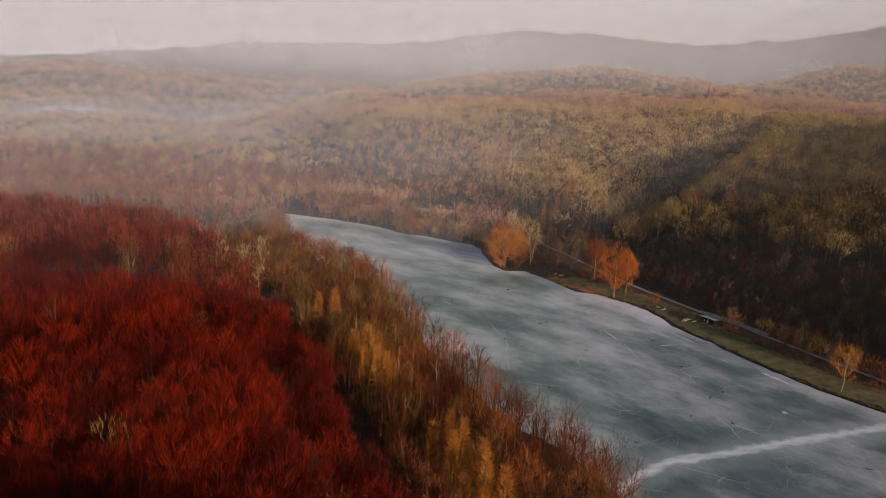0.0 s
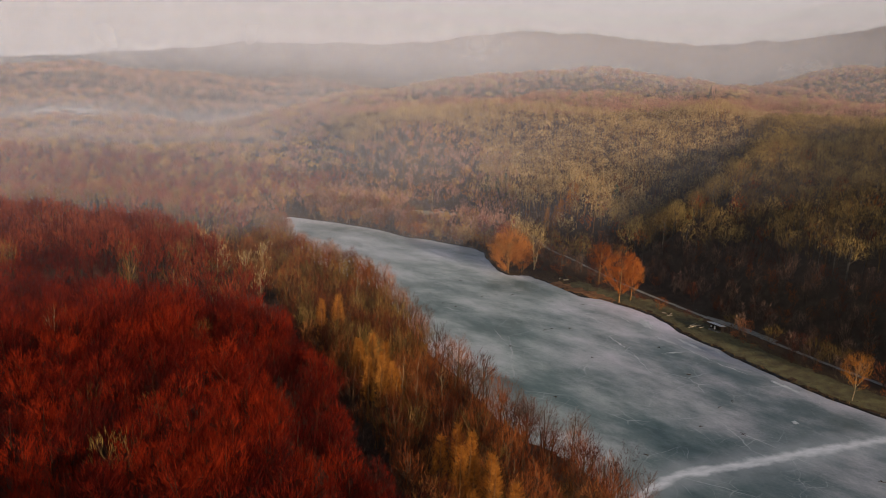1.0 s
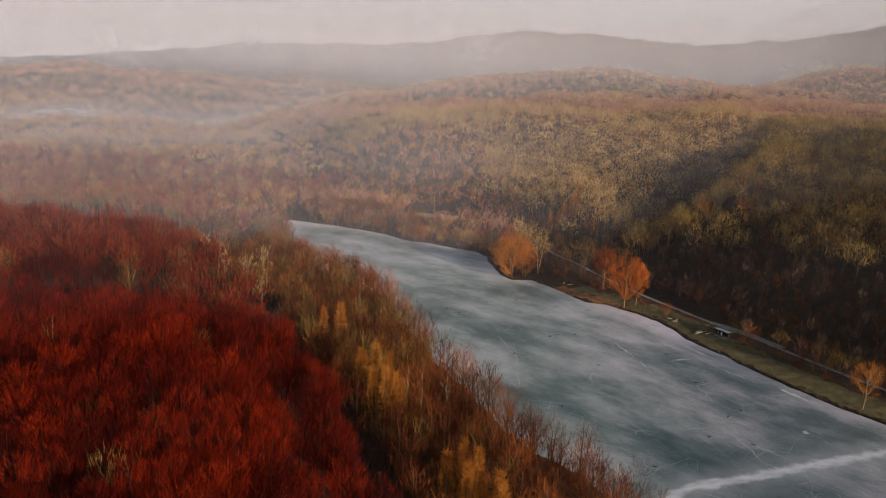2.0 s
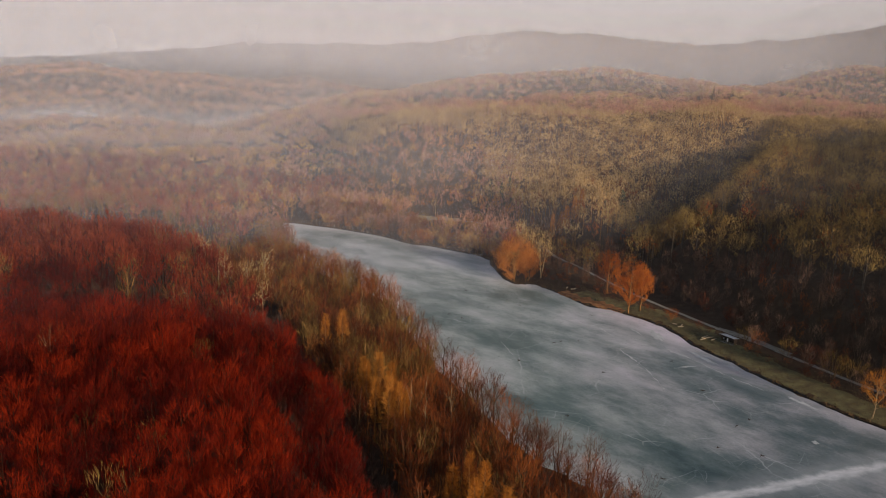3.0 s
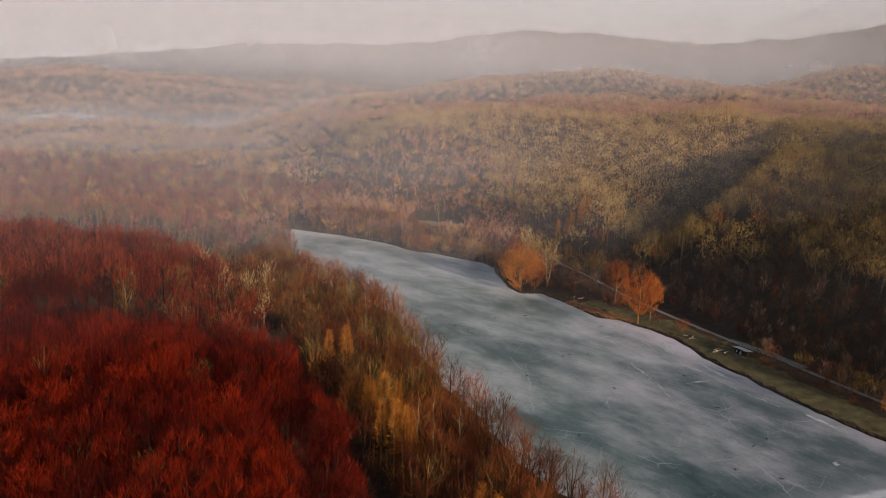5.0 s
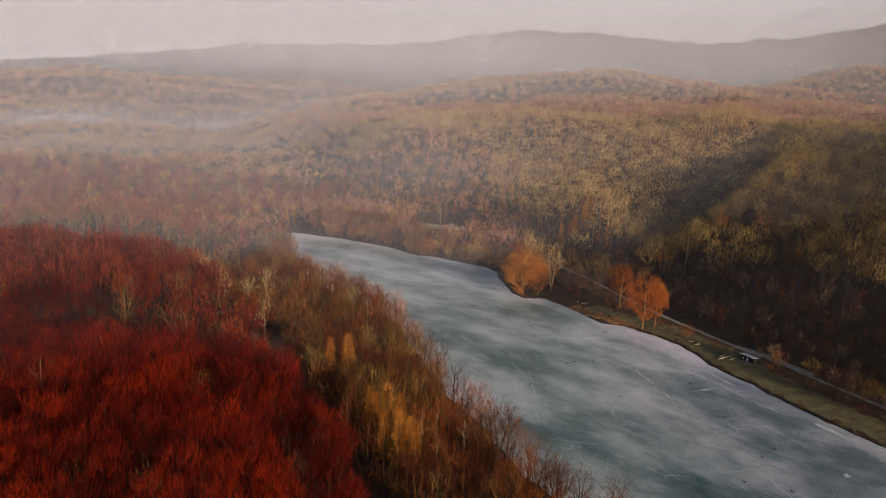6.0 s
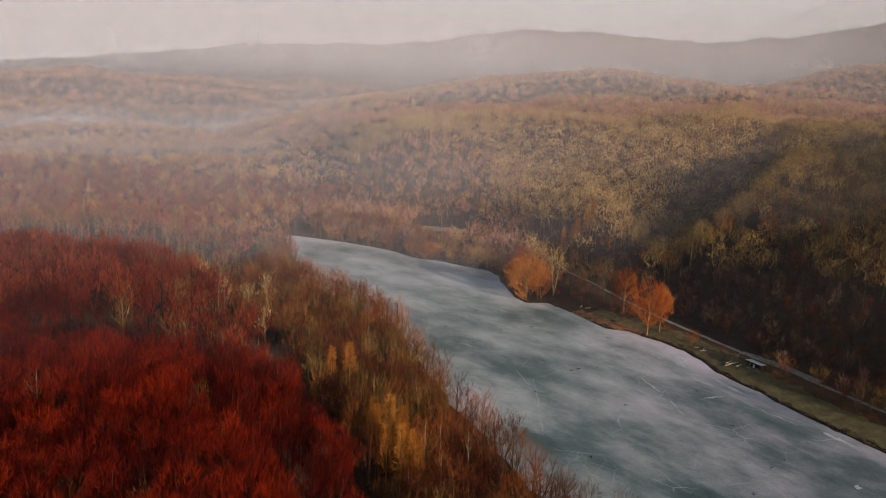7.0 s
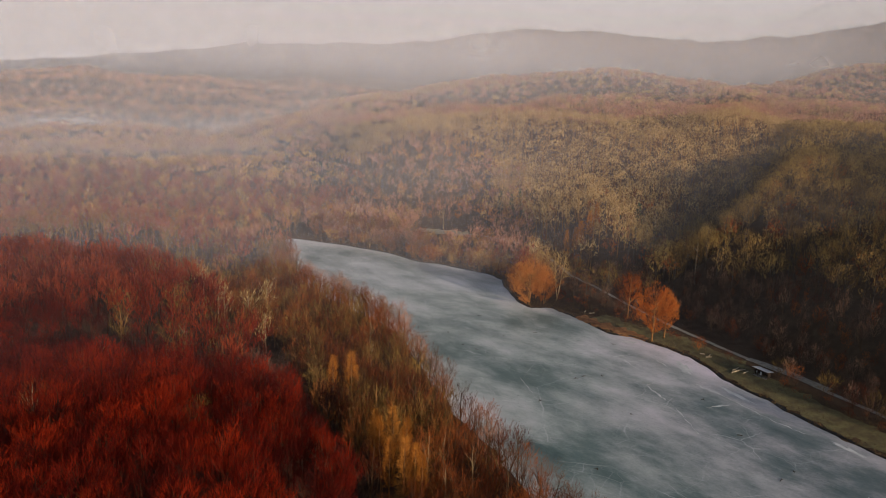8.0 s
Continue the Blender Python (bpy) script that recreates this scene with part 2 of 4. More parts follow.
DARK_EDGE = plain_noise("dark_shore_line", [(0.3, (0.010, 0.008, 0.006)), (0.7, (0.035, 0.026, 0.018))], 0.7, 0.5)


# ---------------------------------------------------------------- the lie of the land
LAKE = [(-123, 437), (-95, 429), (-77, 421), (-62, 413), (-45, 397), (-34, 394), (-24, 387), (-10, 379), (-3, 370), (-1, 357),
        (2, 342), (5, 332), (10, 326), (17, 327), (23, 320), (28, 313), (37, 298), (43, 296), (51, 289), (57, 283),
        (63, 272), (68, 256), (75, 243), (82, 229), (88, 218), (97, 204), (112, 187), (134, 160), (152, 118), (142, 78),
        (108, 50), (72, 48), (46, 66), (36, 97), (30, 127), (27, 146), (19, 161), (11, 169), (2, 183), (-5, 200),
        (-17, 223), (-31, 259), (-41, 287), (-64, 313), (-89, 343), (-103, 380), (-114, 408)]
# centre x, y, height, half widths along its own axes, turn
# unseen hills at (214, 179) and (85, -92) are added to cast shade
HILLS = [(-241, 238, 16, 192, 97, 0.31), (-16, 293, -92, 38, 184, 0.44), (-403, 490, 24, 22, 71, -0.33), (128, 448, 40, 49, 212, -0.32),
         (104, 434, 30, 18, 129, -0.09), (24, 829, 40, 52, 190, -0.94), (-80, 568, 31, 45, 50, 0.83), (-735, 1366, 72, 206, 278, 0.19),
         (-343, 1771, 47, 259, 161, 0.02), (427, 809, 63, 179, 273, 1.08), (260, 415, 62, 44, 121, -0.23), (214, 179, 50, 40, 82, 0.16),
         (-91, 220, -17, 30, 9, 0.44), (85, -92, 82, 130, 41, 0), (104, 419, -59, 118, 24, 1.43), (75, 1289, 71, 259, 104, -0.51),
         (717, 1476, 118, 330, 137, 0.46), (-121, 1047, 54, 85, 181, -0.36), (49, 668, 42, 102, 71, 0.18), (-145, 316, -28, 131, 13, 0.01),
         (86, 354, 23, 15, 88, -0.64), (126, 462, -34, 14, 133, -0.44)]
# the far ridge: bearing (east over north) and height
RIDGE = [(-1.2, 88), (-0.672, 118), (-0.6, 133), (-0.529, 155), (-0.435, 189), (-0.373, 217), (-0.327, 243), (-0.266, 241), (-0.205, 258), (-0.146, 263), (-0.094, 276), (-0.035, 316), (0.038, 352), (0.081, 344), (0.132, 344), (0.197, 323), (0.251, 307), (0.303, 318), (0.373, 336), (0.427, 362), (0.486, 395), (0.75, 415), (1.2, 395)]


def smooth_ring(points, steps=6):
    """A closed Catmull-Rom line through the points."""
    p = np.array(points, float)
    ring = []
    for i in range(len(p)):
        a, b, c, d = p[i - 1], p[i], p[(i + 1) % len(p)], p[(i + 2) % len(p)]
        for k in range(steps):
            t = k / steps
            ring.append(0.5 * (2 * b + (c - a) * t + (2 * a - 5 * b + 4 * c - d) * t * t + (3 * b - a - 3 * c + d) * t ** 3))
    return np.array(ring)


SHORE = smooth_ring(LAKE, 5)
_jit = np.random.default_rng(4)
SHORE = SHORE + _jit.normal(0, 0.35, SHORE.shape)


def off_shore(x, y):
    """Metres from the water's edge; below zero over the lake."""
    x, y = np.asarray(x, float), np.asarray(y, float)
    best, inside = np.full(x.shape, 1e9), np.zeros(x.shape, bool)
    for a, b in zip(SHORE, np.roll(SHORE, -1, 0)):
        d = b - a
        t = np.clip(((x - a[0]) * d[0] + (y - a[1]) * d[1]) / (d @ d), 0, 1)
        best = np.minimum(best, (x - a[0] - t * d[0]) ** 2 + (y - a[1] - t * d[1]) ** 2)
        if a[1] != b[1]:
            inside ^= ((a[1] > y) != (b[1] > y)) & (x < d[0] * (y - a[1]) / d[1] + a[0])
    return np.where(inside, -1, 1) * np.sqrt(best)


def step(v, a, b):
    t = np.clip((v - a) / (b - a), 0, 1)
    return t * t * (3 - 2 * t)


def ripple(x, y):
    z = 0
    for k, (fx, fy, p, amp) in enumerate(((0.021, 0.013, 0.3, 1.3), (-0.017, 0.027, 1.9, 1.2), (0.043, 0.031, 4.0, 0.6), (-0.05, 0.061, 2.2, 0.45))):
        z = z + amp * np.sin(fx * x + fy * y + p)
    return z


ROAD = [(158, 150), (132, 188), (106, 229), (101, 238), (96, 247), (91, 257), (82.4, 270.6), (72, 289), (62, 307), (47, 339), (39.4, 357), (31, 376), (22.4, 410), (8, 440), (-12, 462), (-37, 474), (-62, 484)]


def off_line(line, x, y):
    best = np.full(x.shape, 1e9)
    p = np.array(line, float)
    for a, b in zip(p[:-1], p[1:]):
        d = b - a
        t = np.clip(((x - a[0]) * d[0] + (y - a[1]) * d[1]) / (d @ d), 0, 1)
        best = np.minimum(best, np.hypot(x - a[0] - t * d[0], y - a[1] - t * d[1]))
    return best


def ground(x, y):
    x, y = np.asarray(x, float), np.asarray(y, float)
    d = off_shore(x, y)
    z = np.zeros(x.shape)
    for cx, cy, h, sx, sy, turn in HILLS:
        c, s = math.cos(turn), math.sin(turn)
        u, v = (x - cx) * c + (y - cy) * s, -(x - cx) * s + (y - cy) * c
        z = z + h * np.exp(-0.5 * ((u / sx) ** 2 + (v / sy) ** 2))
    z = 2 * np.logaddexp(0, z / 2) + ripple(x, y) * step(d, 25, 90) * (1 + 2.2 * step(y, 450, 700))
    # the far country: low hills, then the high ridge
    r = np.hypot(x, y)
    a = x / np.maximum(y, 1)
    far = 26 + 20 * np.sin(a * 7 + 1) + 14 * np.sin(a * 15 + 0.5) + 45 * step(a, 0.2, 0.7)
    z = z + 0.35 * far * np.exp(-0.5 * ((r - 1750) / 260) ** 2) * step(y, 700, 1200)
    far2 = 62 + 26 * np.sin(a * 6 + 2.6) + 12 * np.sin(a * 19)
    z = z + far2 * np.exp(-0.5 * ((r - 2500) / 300) ** 2) * step(y, 900, 1500)
    crest = np.interp(a, [p[0] for p in RIDGE], [p[1] for p in RIDGE]) + 1.4 * np.sin(a * 113 + 0.4) + 1.2 * np.sin(a * 241)
    z = z + np.maximum(crest, 20) * np.exp(-0.5 * ((r - 3750) / 420) ** 2) * step(y, 1500, 2600)
    # the road runs on a level shelf
    z = z * (0.12 + 0.88 * np.maximum(step(off_line(ROAD, x, y), 4, 26), step(y, 400, 440)))
    bank = 0.75 * step(d, -0.6, 1.2) + 0.9 * step(d, 2, 16) - 0.55
    return np.where(d > 0, bank + z * step(d, 6, 42), bank)


# ---------------------------------------------------------------- helpers for meshes
def mesh_from(name, verts, tris, mats, mat_index=None, tone=None, smooth=False):
    me = bpy.data.meshes.new(name)
    verts, tris = np.asarray(verts, np.float32), np.asarray(tris, np.int32)
    n, k = len(tris), tris.shape[1]
    me.vertices.add(len(verts))
    me.vertices.foreach_set("co", verts.ravel())
    me.loops.add(n * k)
    me.loops.foreach_set("vertex_index", tris.ravel())
    me.polygons.add(n)
    me.polygons.foreach_set("loop_start", np.arange(0, n * k, k, dtype=np.int32))
    for m in mats:
        me.materials.append(m)
    if mat_index is not None:
        me.polygons.foreach_set("material_index", np.asarray(mat_index, np.int32))
    me.polygons.foreach_set("use_smooth", np.full(n, smooth))
    if tone is not None:
        me.attributes.new("tone", "FLOAT", "POINT").data.foreach_set("value", np.asarray(tone, np.float32))
    me.update(calc_edges=True)
    return me


def part(name, bm, mat, parent, label=""):
    """Links a bmesh as one mesh object under a thing or a part."""
    me = bpy.data.meshes.new(name)
    bm.to_mesh(me)
    bm.free()
    me.materials.append(mat)
    ob = new(name, me)
    ob.parent = parent
    return tagged(ob, label)


def draped(name, line, half, mat, lift, spread=0.25, seed=1):
    """A strip of uneven width laid over the land along a line of (x, y)."""
    rng = np.random.default_rng(seed)
    p = np.array(line, float)
    pts = []
    for i in range(len(p) - 1):
        a, b, c, d = p[max(i - 1, 0)], p[i], p[i + 1], p[min(i + 2, len(p) - 1)]
        n = max(2, int(np.linalg.norm(c - b) / 2.0))
        for k in range(n):
            t = k / n
            pts.append(0.5 * (2 * b + (c - a) * t + (2 * a - 5 * b + 4 * c - d) * t * t + (3 * b - a - 3 * c + d) * t ** 3))
    pts.append(p[-1])
    pts = np.array(pts)
    tan = np.gradient(pts, axis=0)
    tan /= np.linalg.norm(tan, axis=1)[:, None]
    side = np.stack([-tan[:, 1], tan[:, 0]], 1)
    cols = 5
    rows = []
    for j in range(cols):
        f = (2 * j / (cols - 1) - 1) * half
        rows.append(pts + side * (f * (1 + spread * rng.normal(0, 1, len(pts)) * (j in (0, cols - 1))))[:, None])
    xy = np.stack(rows, 1).reshape(-1, 2)
    z = ground(xy[:, 0], xy[:, 1]) + lift
    n = len(pts)
    quads = [(i * cols + j, i * cols + j + 1, (i + 1) * cols + j + 1, (i + 1) * cols + j) for i in range(n - 1) for j in range(cols - 1)]
    me = mesh_from(name, np.column_stack([xy, z]), np.array(quads)[:, ::-1], [mat], smooth=True)
    return new(name, me)


# ---------------------------------------------------------------- ground and lake
def axis(pieces):
    vals = [np.arange(a, b, s) for a, b, s in pieces]
    return np.concatenate(vals)


gx = axis([(-3400, -1200, 80), (-1200, -520, 24), (-520, -220, 10), (-220, 260, 4), (260, 620, 10), (620, 1300, 24), (1300, 3500, 80)])
gy = axis([(-300, 60, 20), (60, 440, 4), (440, 800, 8), (800, 1200, 16), (1200, 2200, 32), (2200, 4650, 60)])
GX, GY = np.meshgrid(gx, gy)
nx, ny = len(gx), len(gy)
idx = np.arange(nx * ny).reshape(ny, nx)
quads = np.stack([idx[:-1, :-1], idx[:-1, 1:], idx[1:, 1:], idx[1:, :-1]], -1).reshape(-1, 4)
land = new("ground", mesh_from("ground", np.column_stack([GX.ravel(), GY.ravel(), ground(GX.ravel(), GY.ravel())]), quads, [FLOOR], smooth=True))
tagged(land, "brown leaf-littered valley floor and wooded hills", "ground", kind="structure")

IX, IY = np.meshgrid(np.arange(-120, 150, 4.0), np.arange(52, 436, 4.0))
inside = np.column_stack([IX.ravel(), IY.ravel()])
inside = inside[off_shore(inside[:, 0], inside[:, 1]) < -1.5]
ring = [(k, (k + 1) % len(SHORE)) for k in range(len(SHORE))]
flat, _, tris, *_ = delaunay_2d_cdt([Vector(p) for p in (*SHORE, *inside)], ring, [], 1, 1e-4)
flat = np.array(flat)
me = mesh_from("lake_ice", np.column_stack([flat, np.zeros(len(flat))]), tris, [ICE])
rim = np.clip(-off_shore(flat[:, 0], flat[:, 1]), 0, 40).astype(np.float32)
me.attributes.new("rim", "FLOAT", "POINT").data.foreach_set("value", rim)
lake = tagged(new("lake_ice", me), "frozen lake of grey-green ice dusted with snow", "ice", kind="structure")

tagged(draped("road", ROAD, 0.85, GRAVEL, 0.16, 0.10), "pale gravel forest road beside the frozen lake", "road", kind="structure")


# ---------------------------------------------------------------- trees
def tube(path, radii, sides):
    """Vertices and triangles of a tapered tube along a path, closed at its tip."""
    path, v, t = np.asarray(path, float), [], []
    for k, (p, r) in enumerate(zip(path, radii)):
        d = path[min(k + 1, len(path) - 1)] - path[max(k - 1, 0)]
        d = d / np.linalg.norm(d)
        s = np.cross(d, (0.0, 1.0, 0.2) if abs(d[2]) > 0.6 else (0, 0, 1))
        s /= np.linalg.norm(s)
        u = np.cross(d, s)
        for q in range(sides):
            ang = 2 * math.pi * q / sides
            v.append(p + r * (math.cos(ang) * s + math.sin(ang) * u))
    for k in range(len(path) - 1):
        for q in range(sides):
            a, b = k * sides + q, k * sides + (q + 1) % sides
            t += [(a, b, b + sides), (a, b + sides, a + sides)]
    return np.array(v), np.array(t)


class Build:
    """Gathers wood (slot 0) and twigs (slot 1) of one tree."""
    def __init__(self):
        self.v, self.t, self.m, self.n = [], [], [], 0

    def add(self, v, t, slot):
        self.v.append(v), self.t.append(np.asarray(t) + self.n), self.m.append(np.full(len(t), slot))
        self.n += len(v)

    def done(self):
        return np.concatenate(self.v), np.concatenate(self.t), np.concatenate(self.m)


def slivers(rng, base, way, length, width, side=None):
    """Thin pointed twigs, one triangle each; side sets the way they lie broad."""
    n = len(base)
    way = way / np.linalg.norm(way, axis=1)[:, None]
    s = np.cross(way, rng.normal(0, 1, (n, 3))) if side is None else side
    s /= np.linalg.norm(s, axis=1)[:, None]
    v = np.stack([base - s * width[:, None], base + s * width[:, None], base + way * length[:, None]], 1).reshape(-1, 3)
    return v, np.arange(3 * n).reshape(n, 3)


def broad_tree(seed, height, crown, twigs, long=1.7, wide=0.07, limbs=7, sides=4, stems=1, low=0.42, girth=0.016, dome=False):
    """A bare broad-leaved tree: a tapered stem that forks into limbs, and a broom of twigs on them."""
    rng = np.random.default_rng(seed)
    b = Build()
    bases, ways = [], []
    for q in range(stems):
        lean = rng.normal(0, 0.02, 2) if stems == 1 else rng.normal(0, 0.16, 2)
        foot = np.array([*(rng.normal(0, 0.35 * (stems > 1), 2)), -0.4])
        hs = np.array([0, 0.25, 0.5, 0.72, 0.9] if limbs else [0, 0.45, 0.88]) * height * (1 if stems == 1 else rng.uniform(0.75, 1))
        stem = np.column_stack([foot[0] + lean[0] * hs + rng.normal(0, 0.1, len(hs)), foot[1] + lean[1] * hs + rng.normal(0, 0.1, len(hs)), hs - 0.4])
        r = girth * height / stems ** 0.4
        b.add(*tube(stem, [r * 1.25, r * 0.9, r * 0.65, r * 0.4, r * 0.15] if limbs else [r * 1.2, r * 0.8, r * 0.3], sides), 0)
        for k in range(limbs and max(3, limbs // stems)):
            f = rng.uniform(low * 0.75, 0.72)
            start = np.array([np.interp(f * height, hs, stem[:, i]) for i in range(3)])
            ang = 2.4 * k + rng.uniform(0, 1) + q * 1.7
            out = crown * rng.uniform(0.55, 0.95) * (1.15 - 0.5 * max(0, f - 0.45) * 2)
            up = height * rng.uniform(0.16, 0.30)
            d = np.array([math.cos(ang) * out, math.sin(ang) * out, up])
            pts = [start, start + d * np.array([0.45, 0.45, 0.4]), start + d * np.array([0.8, 0.8, 0.75]), start + d]
            b.add(*tube(pts, [r * 0.36, r * 0.25, r * 0.16, r * 0.05], 3), 0)
            m = max(2, int(twigs * 0.5 / (max(3, limbs // stems) * stems)))
            s = rng.uniform(0.25, 1.0, m)
            bases.append(start + (pts[3] - start) * s[:, None] + rng.normal(0, 0.35, (m, 3)))
            ways.append(d / np.linalg.norm(d) * 0.5 + rng.normal(0, 0.45, (m, 3)) + np.array([0, 0, 0.75]))
    m = int(twigs * 0.5) if limbs else twigs
    ang, el = rng.uniform(0, 2 * math.pi, m), np.arcsin(rng.uniform(-0.55, 1, m))
    rad = rng.uniform(0.45, 1, m) ** 0.5
    bumpy = 1 + 0.22 * np.sin(3 * ang + seed) * np.cos(2 * el + seed)
    cz, rz = height * (1 + low) / 2, height * (1 - low) / 2 - 0.3 * long
    shell = np.column_stack([np.cos(ang) * np.cos(el) * crown * rad * bumpy, np.sin(ang) * np.cos(el) * crown * rad * bumpy, cz + rz * np.sin(el) * rad * bumpy])
    bases.append(shell - np.array([0, 0, 0.3 * long]))
    if not limbs:
        # far crowns: sprays that lie along the dome
        up = np.column_stack([-np.sin(el) * np.cos(ang), -np.sin(el) * np.sin(ang), np.cos(el)]) + rng.normal(0, 0.35, (m, 3))
        flat = np.column_stack([-np.sin(ang), np.cos(ang), np.zeros(m)]) + rng.normal(0, 0.3, (m, 3))
        b.add(*slivers(rng, bases[0], up, long * rng.uniform(0.6, 1.2, m), wide * rng.uniform(0.6, 1.4, m), flat), 1)
        return b.done()
    if dome:
        # rounded crowns: short sprays that lie along the dome, and the limbs' own twigs
        up = np.column_stack([-np.sin(el) * np.cos(ang), -np.sin(el) * np.sin(ang), np.cos(el)]) + rng.normal(0, 0.45, (m, 3))
        flat = np.column_stack([-np.sin(ang), np.cos(ang), np.zeros(m)]) + rng.normal(0, 0.4, (m, 3))
        b.add(*slivers(rng, shell, up, long * rng.uniform(0.5, 1.0, m), wide * rng.uniform(1.0, 2.0, m), flat), 1)
        base, way = np.concatenate(bases[:-1]), np.concatenate(ways)
        n = len(base)
        b.add(*slivers(rng, base, way, long * rng.uniform(0.5, 1.0, n), wide * rng.uniform(0.6, 1.2, n)), 1)
        return b.done()
    ways.append(np.column_stack([np.cos(ang) * 0.45, np.sin(ang) * 0.45, np.full(m, 0.95)]) + rng.normal(0, 0.3, (m, 3)))
    base, way = np.concatenate(bases), np.concatenate(ways)
    n = len(base)
    b.add(*slivers(rng, base, way, long * rng.uniform(0.6, 1.3, n), wide * rng.uniform(0.6, 1.4, n)), 1)
    return b.done()


def cone_tree(seed, height, crown, twigs, wide=0.07, droop=0.0, low=0.25, point=1.0):
    """A larch, spruce or young poplar: straight stem, whorls of short limbs, pointed crown."""
    rng = np.random.default_rng(seed)
    b = Build()
    stem = np.array([(0, 0, -0.4), (rng.normal(0, 0.1), rng.normal(0, 0.1), height * 0.5), (0, 0, height * 0.98)])
    b.add(*tube(stem, [0.013 * height, 0.008 * height, 0.015], 4), 0)
    f = low + (1 - low) * rng.uniform(0, 1, twigs) ** 0.85
    ang = rng.uniform(0, 2 * math.pi, twigs)
    env = crown * (1 - ((f - low) / (1 - low)) ** (1.6 * point)) * (0.75 + 0.25 * np.sin(5 * ang + 17 * f)) * np.minimum(1, (f - low) / 0.12 + 0.45) + 0.12
    rad = env * rng.uniform(0.1, 1, twigs) ** 0.6
    base = np.column_stack([np.cos(ang) * rad, np.sin(ang) * rad, f * height - 0.5])
    way = np.column_stack([np.cos(ang), np.sin(ang), np.full(twigs, 0.9 - droop)]) + rng.normal(0, 0.35, (twigs, 3))
    b.add(*slivers(rng, base, way, rng.uniform(0.6, 1.2, twigs) * 0.075 * height, wide * rng.uniform(0.6, 1.4, twigs)), 1)
    return b.done()


def wood_of(name, protos, spots, mats, label, size=(0.85, 1.15), seed=3):
    """A stretch of wood as one mesh of many trees."""
    if not len(spots):
        return None
    rng = np.random.default_rng(seed)
    z = ground(spots[:, 0], spots[:, 1])
    vs, ts, ms, tones, n = [], [], [], [], 0
    pick = rng.integers(len(protos), size=len(spots))
    for k, (v, t, m) in enumerate(protos):
        sel = np.where(pick == k)[0]
        if not len(sel):
            continue
        a, s = rng.uniform(0, 2 * math.pi, len(sel)), rng.uniform(*size, len(sel))
        w = s * rng.uniform(0.88, 1.12, len(sel))
        c, q = np.cos(a) * w, np.sin(a) * w
        x = v[None, :, 0] * c[:, None] - v[None, :, 1] * q[:, None] + spots[sel, 0][:, None]
        y = v[None, :, 0] * q[:, None] + v[None, :, 1] * c[:, None] + spots[sel, 1][:, None]
        zz = v[None, :, 2] * s[:, None] + z[sel][:, None]
        vs.append(np.stack([x, y, zz], -1).reshape(-1, 3))
        ts.append((t[None] + (np.arange(len(sel)) * len(v))[:, None, None] + n).reshape(-1, 3))
        ms.append(np.tile(m, len(sel)))
        tones.append(np.repeat(rng.uniform(0, 1, len(sel)), len(v)))
        n += len(sel) * len(v)
    me = mesh_from(name, np.concatenate(vs), np.concatenate(ts), mats, np.concatenate(ms), np.concatenate(tones))
    return tagged(new(name, me), label, "forest", kind="stuff")


def scatter(x0, x1, y0, y1, gap, keep, seed):
    """Uneven rows of stems over a stretch of the plan, where keep(x, y, d) allows."""
    rng = np.random.default_rng(seed)
    X, Y = np.meshgrid(np.arange(x0, x1, gap), np.arange(y0, y1, gap))
    p = np.column_stack([X.ravel(), Y.ravel()]) + rng.uniform(-0.48, 0.48, (X.size, 2)) * gap
    p = p[(p[:, 0] > -0.72 * p[:, 1] - 12) & (p[:, 0] < 0.57 * p[:, 1] + 24)]
    return p[keep(p[:, 0], p[:, 1], off_shore(p[:, 0], p[:, 1]))]


REED_BLADES = twig_material("dead_reed_blades", (0.045, 0.025, 0.011), (0.085, 0.050, 0.022), (0.14, 0.090, 0.042), 0.05)
GRASS_BLADES = twig_material("dead_grass_blades", (0.046, 0.031, 0.014), (0.088, 0.062, 0.026), (0.14, 0.104, 0.042), 0.06)


def tree_thing(name, proto, mats, label, category="tree", group=""):
    """One tree as a thing: an empty at its foot, the trunk with its limbs, and the crown of twigs."""
    v, t, m = proto
    thing = tagged(new(name), label, category, group)
    for slot, part_name in enumerate(("trunk", "crown")):
        sel = t[m == slot]
        used, inv = np.unique(sel, return_inverse=True)
        ob = new(part_name, mesh_from(part_name, v[used], inv.reshape(-1, 3), [mats[slot]]))
        ob.parent = thing
    return thing


def stand(protos, spots, mats, name, label, group, size=(0.85, 1.15), seed=1):
    """Single trees over the spots, built once for each form and then copied."""
    rng = np.random.default_rng(seed)
    if not len(spots):
        return
    z = ground(spots[:, 0], spots[:, 1])
    made = {}
    for (x, y), h in zip(spots, z):
        k = int(rng.integers(len(protos)))
        s, w = rng.uniform(*size), rng.uniform(0.9, 1.12)
        m = pose(x, y, h, rng.normal(0, 1.5), rng.normal(0, 1.5), rng.uniform(0, 360))
        if k not in made:
            made[k] = tree_thing(name, protos[k], mats, label, "tree", group)
            ob = made[k]
            ob.matrix_basis = m
        else:
            ob = copy_thing(made[k], m)
        ob.scale = (s * w, s * w, s)


# the open draw between the red wood and the shore belt
DRAW = [(2, 85), (-6, 104), (-18, 128), (-28, 150), (-41, 178), (-58, 210), (-78, 248), (-112, 285)]


def west(x, y):
    """Metres west of the draw; above zero on the red hill."""
    return np.interp(y, [p[1] for p in DRAW], [p[0] for p in DRAW]) - x


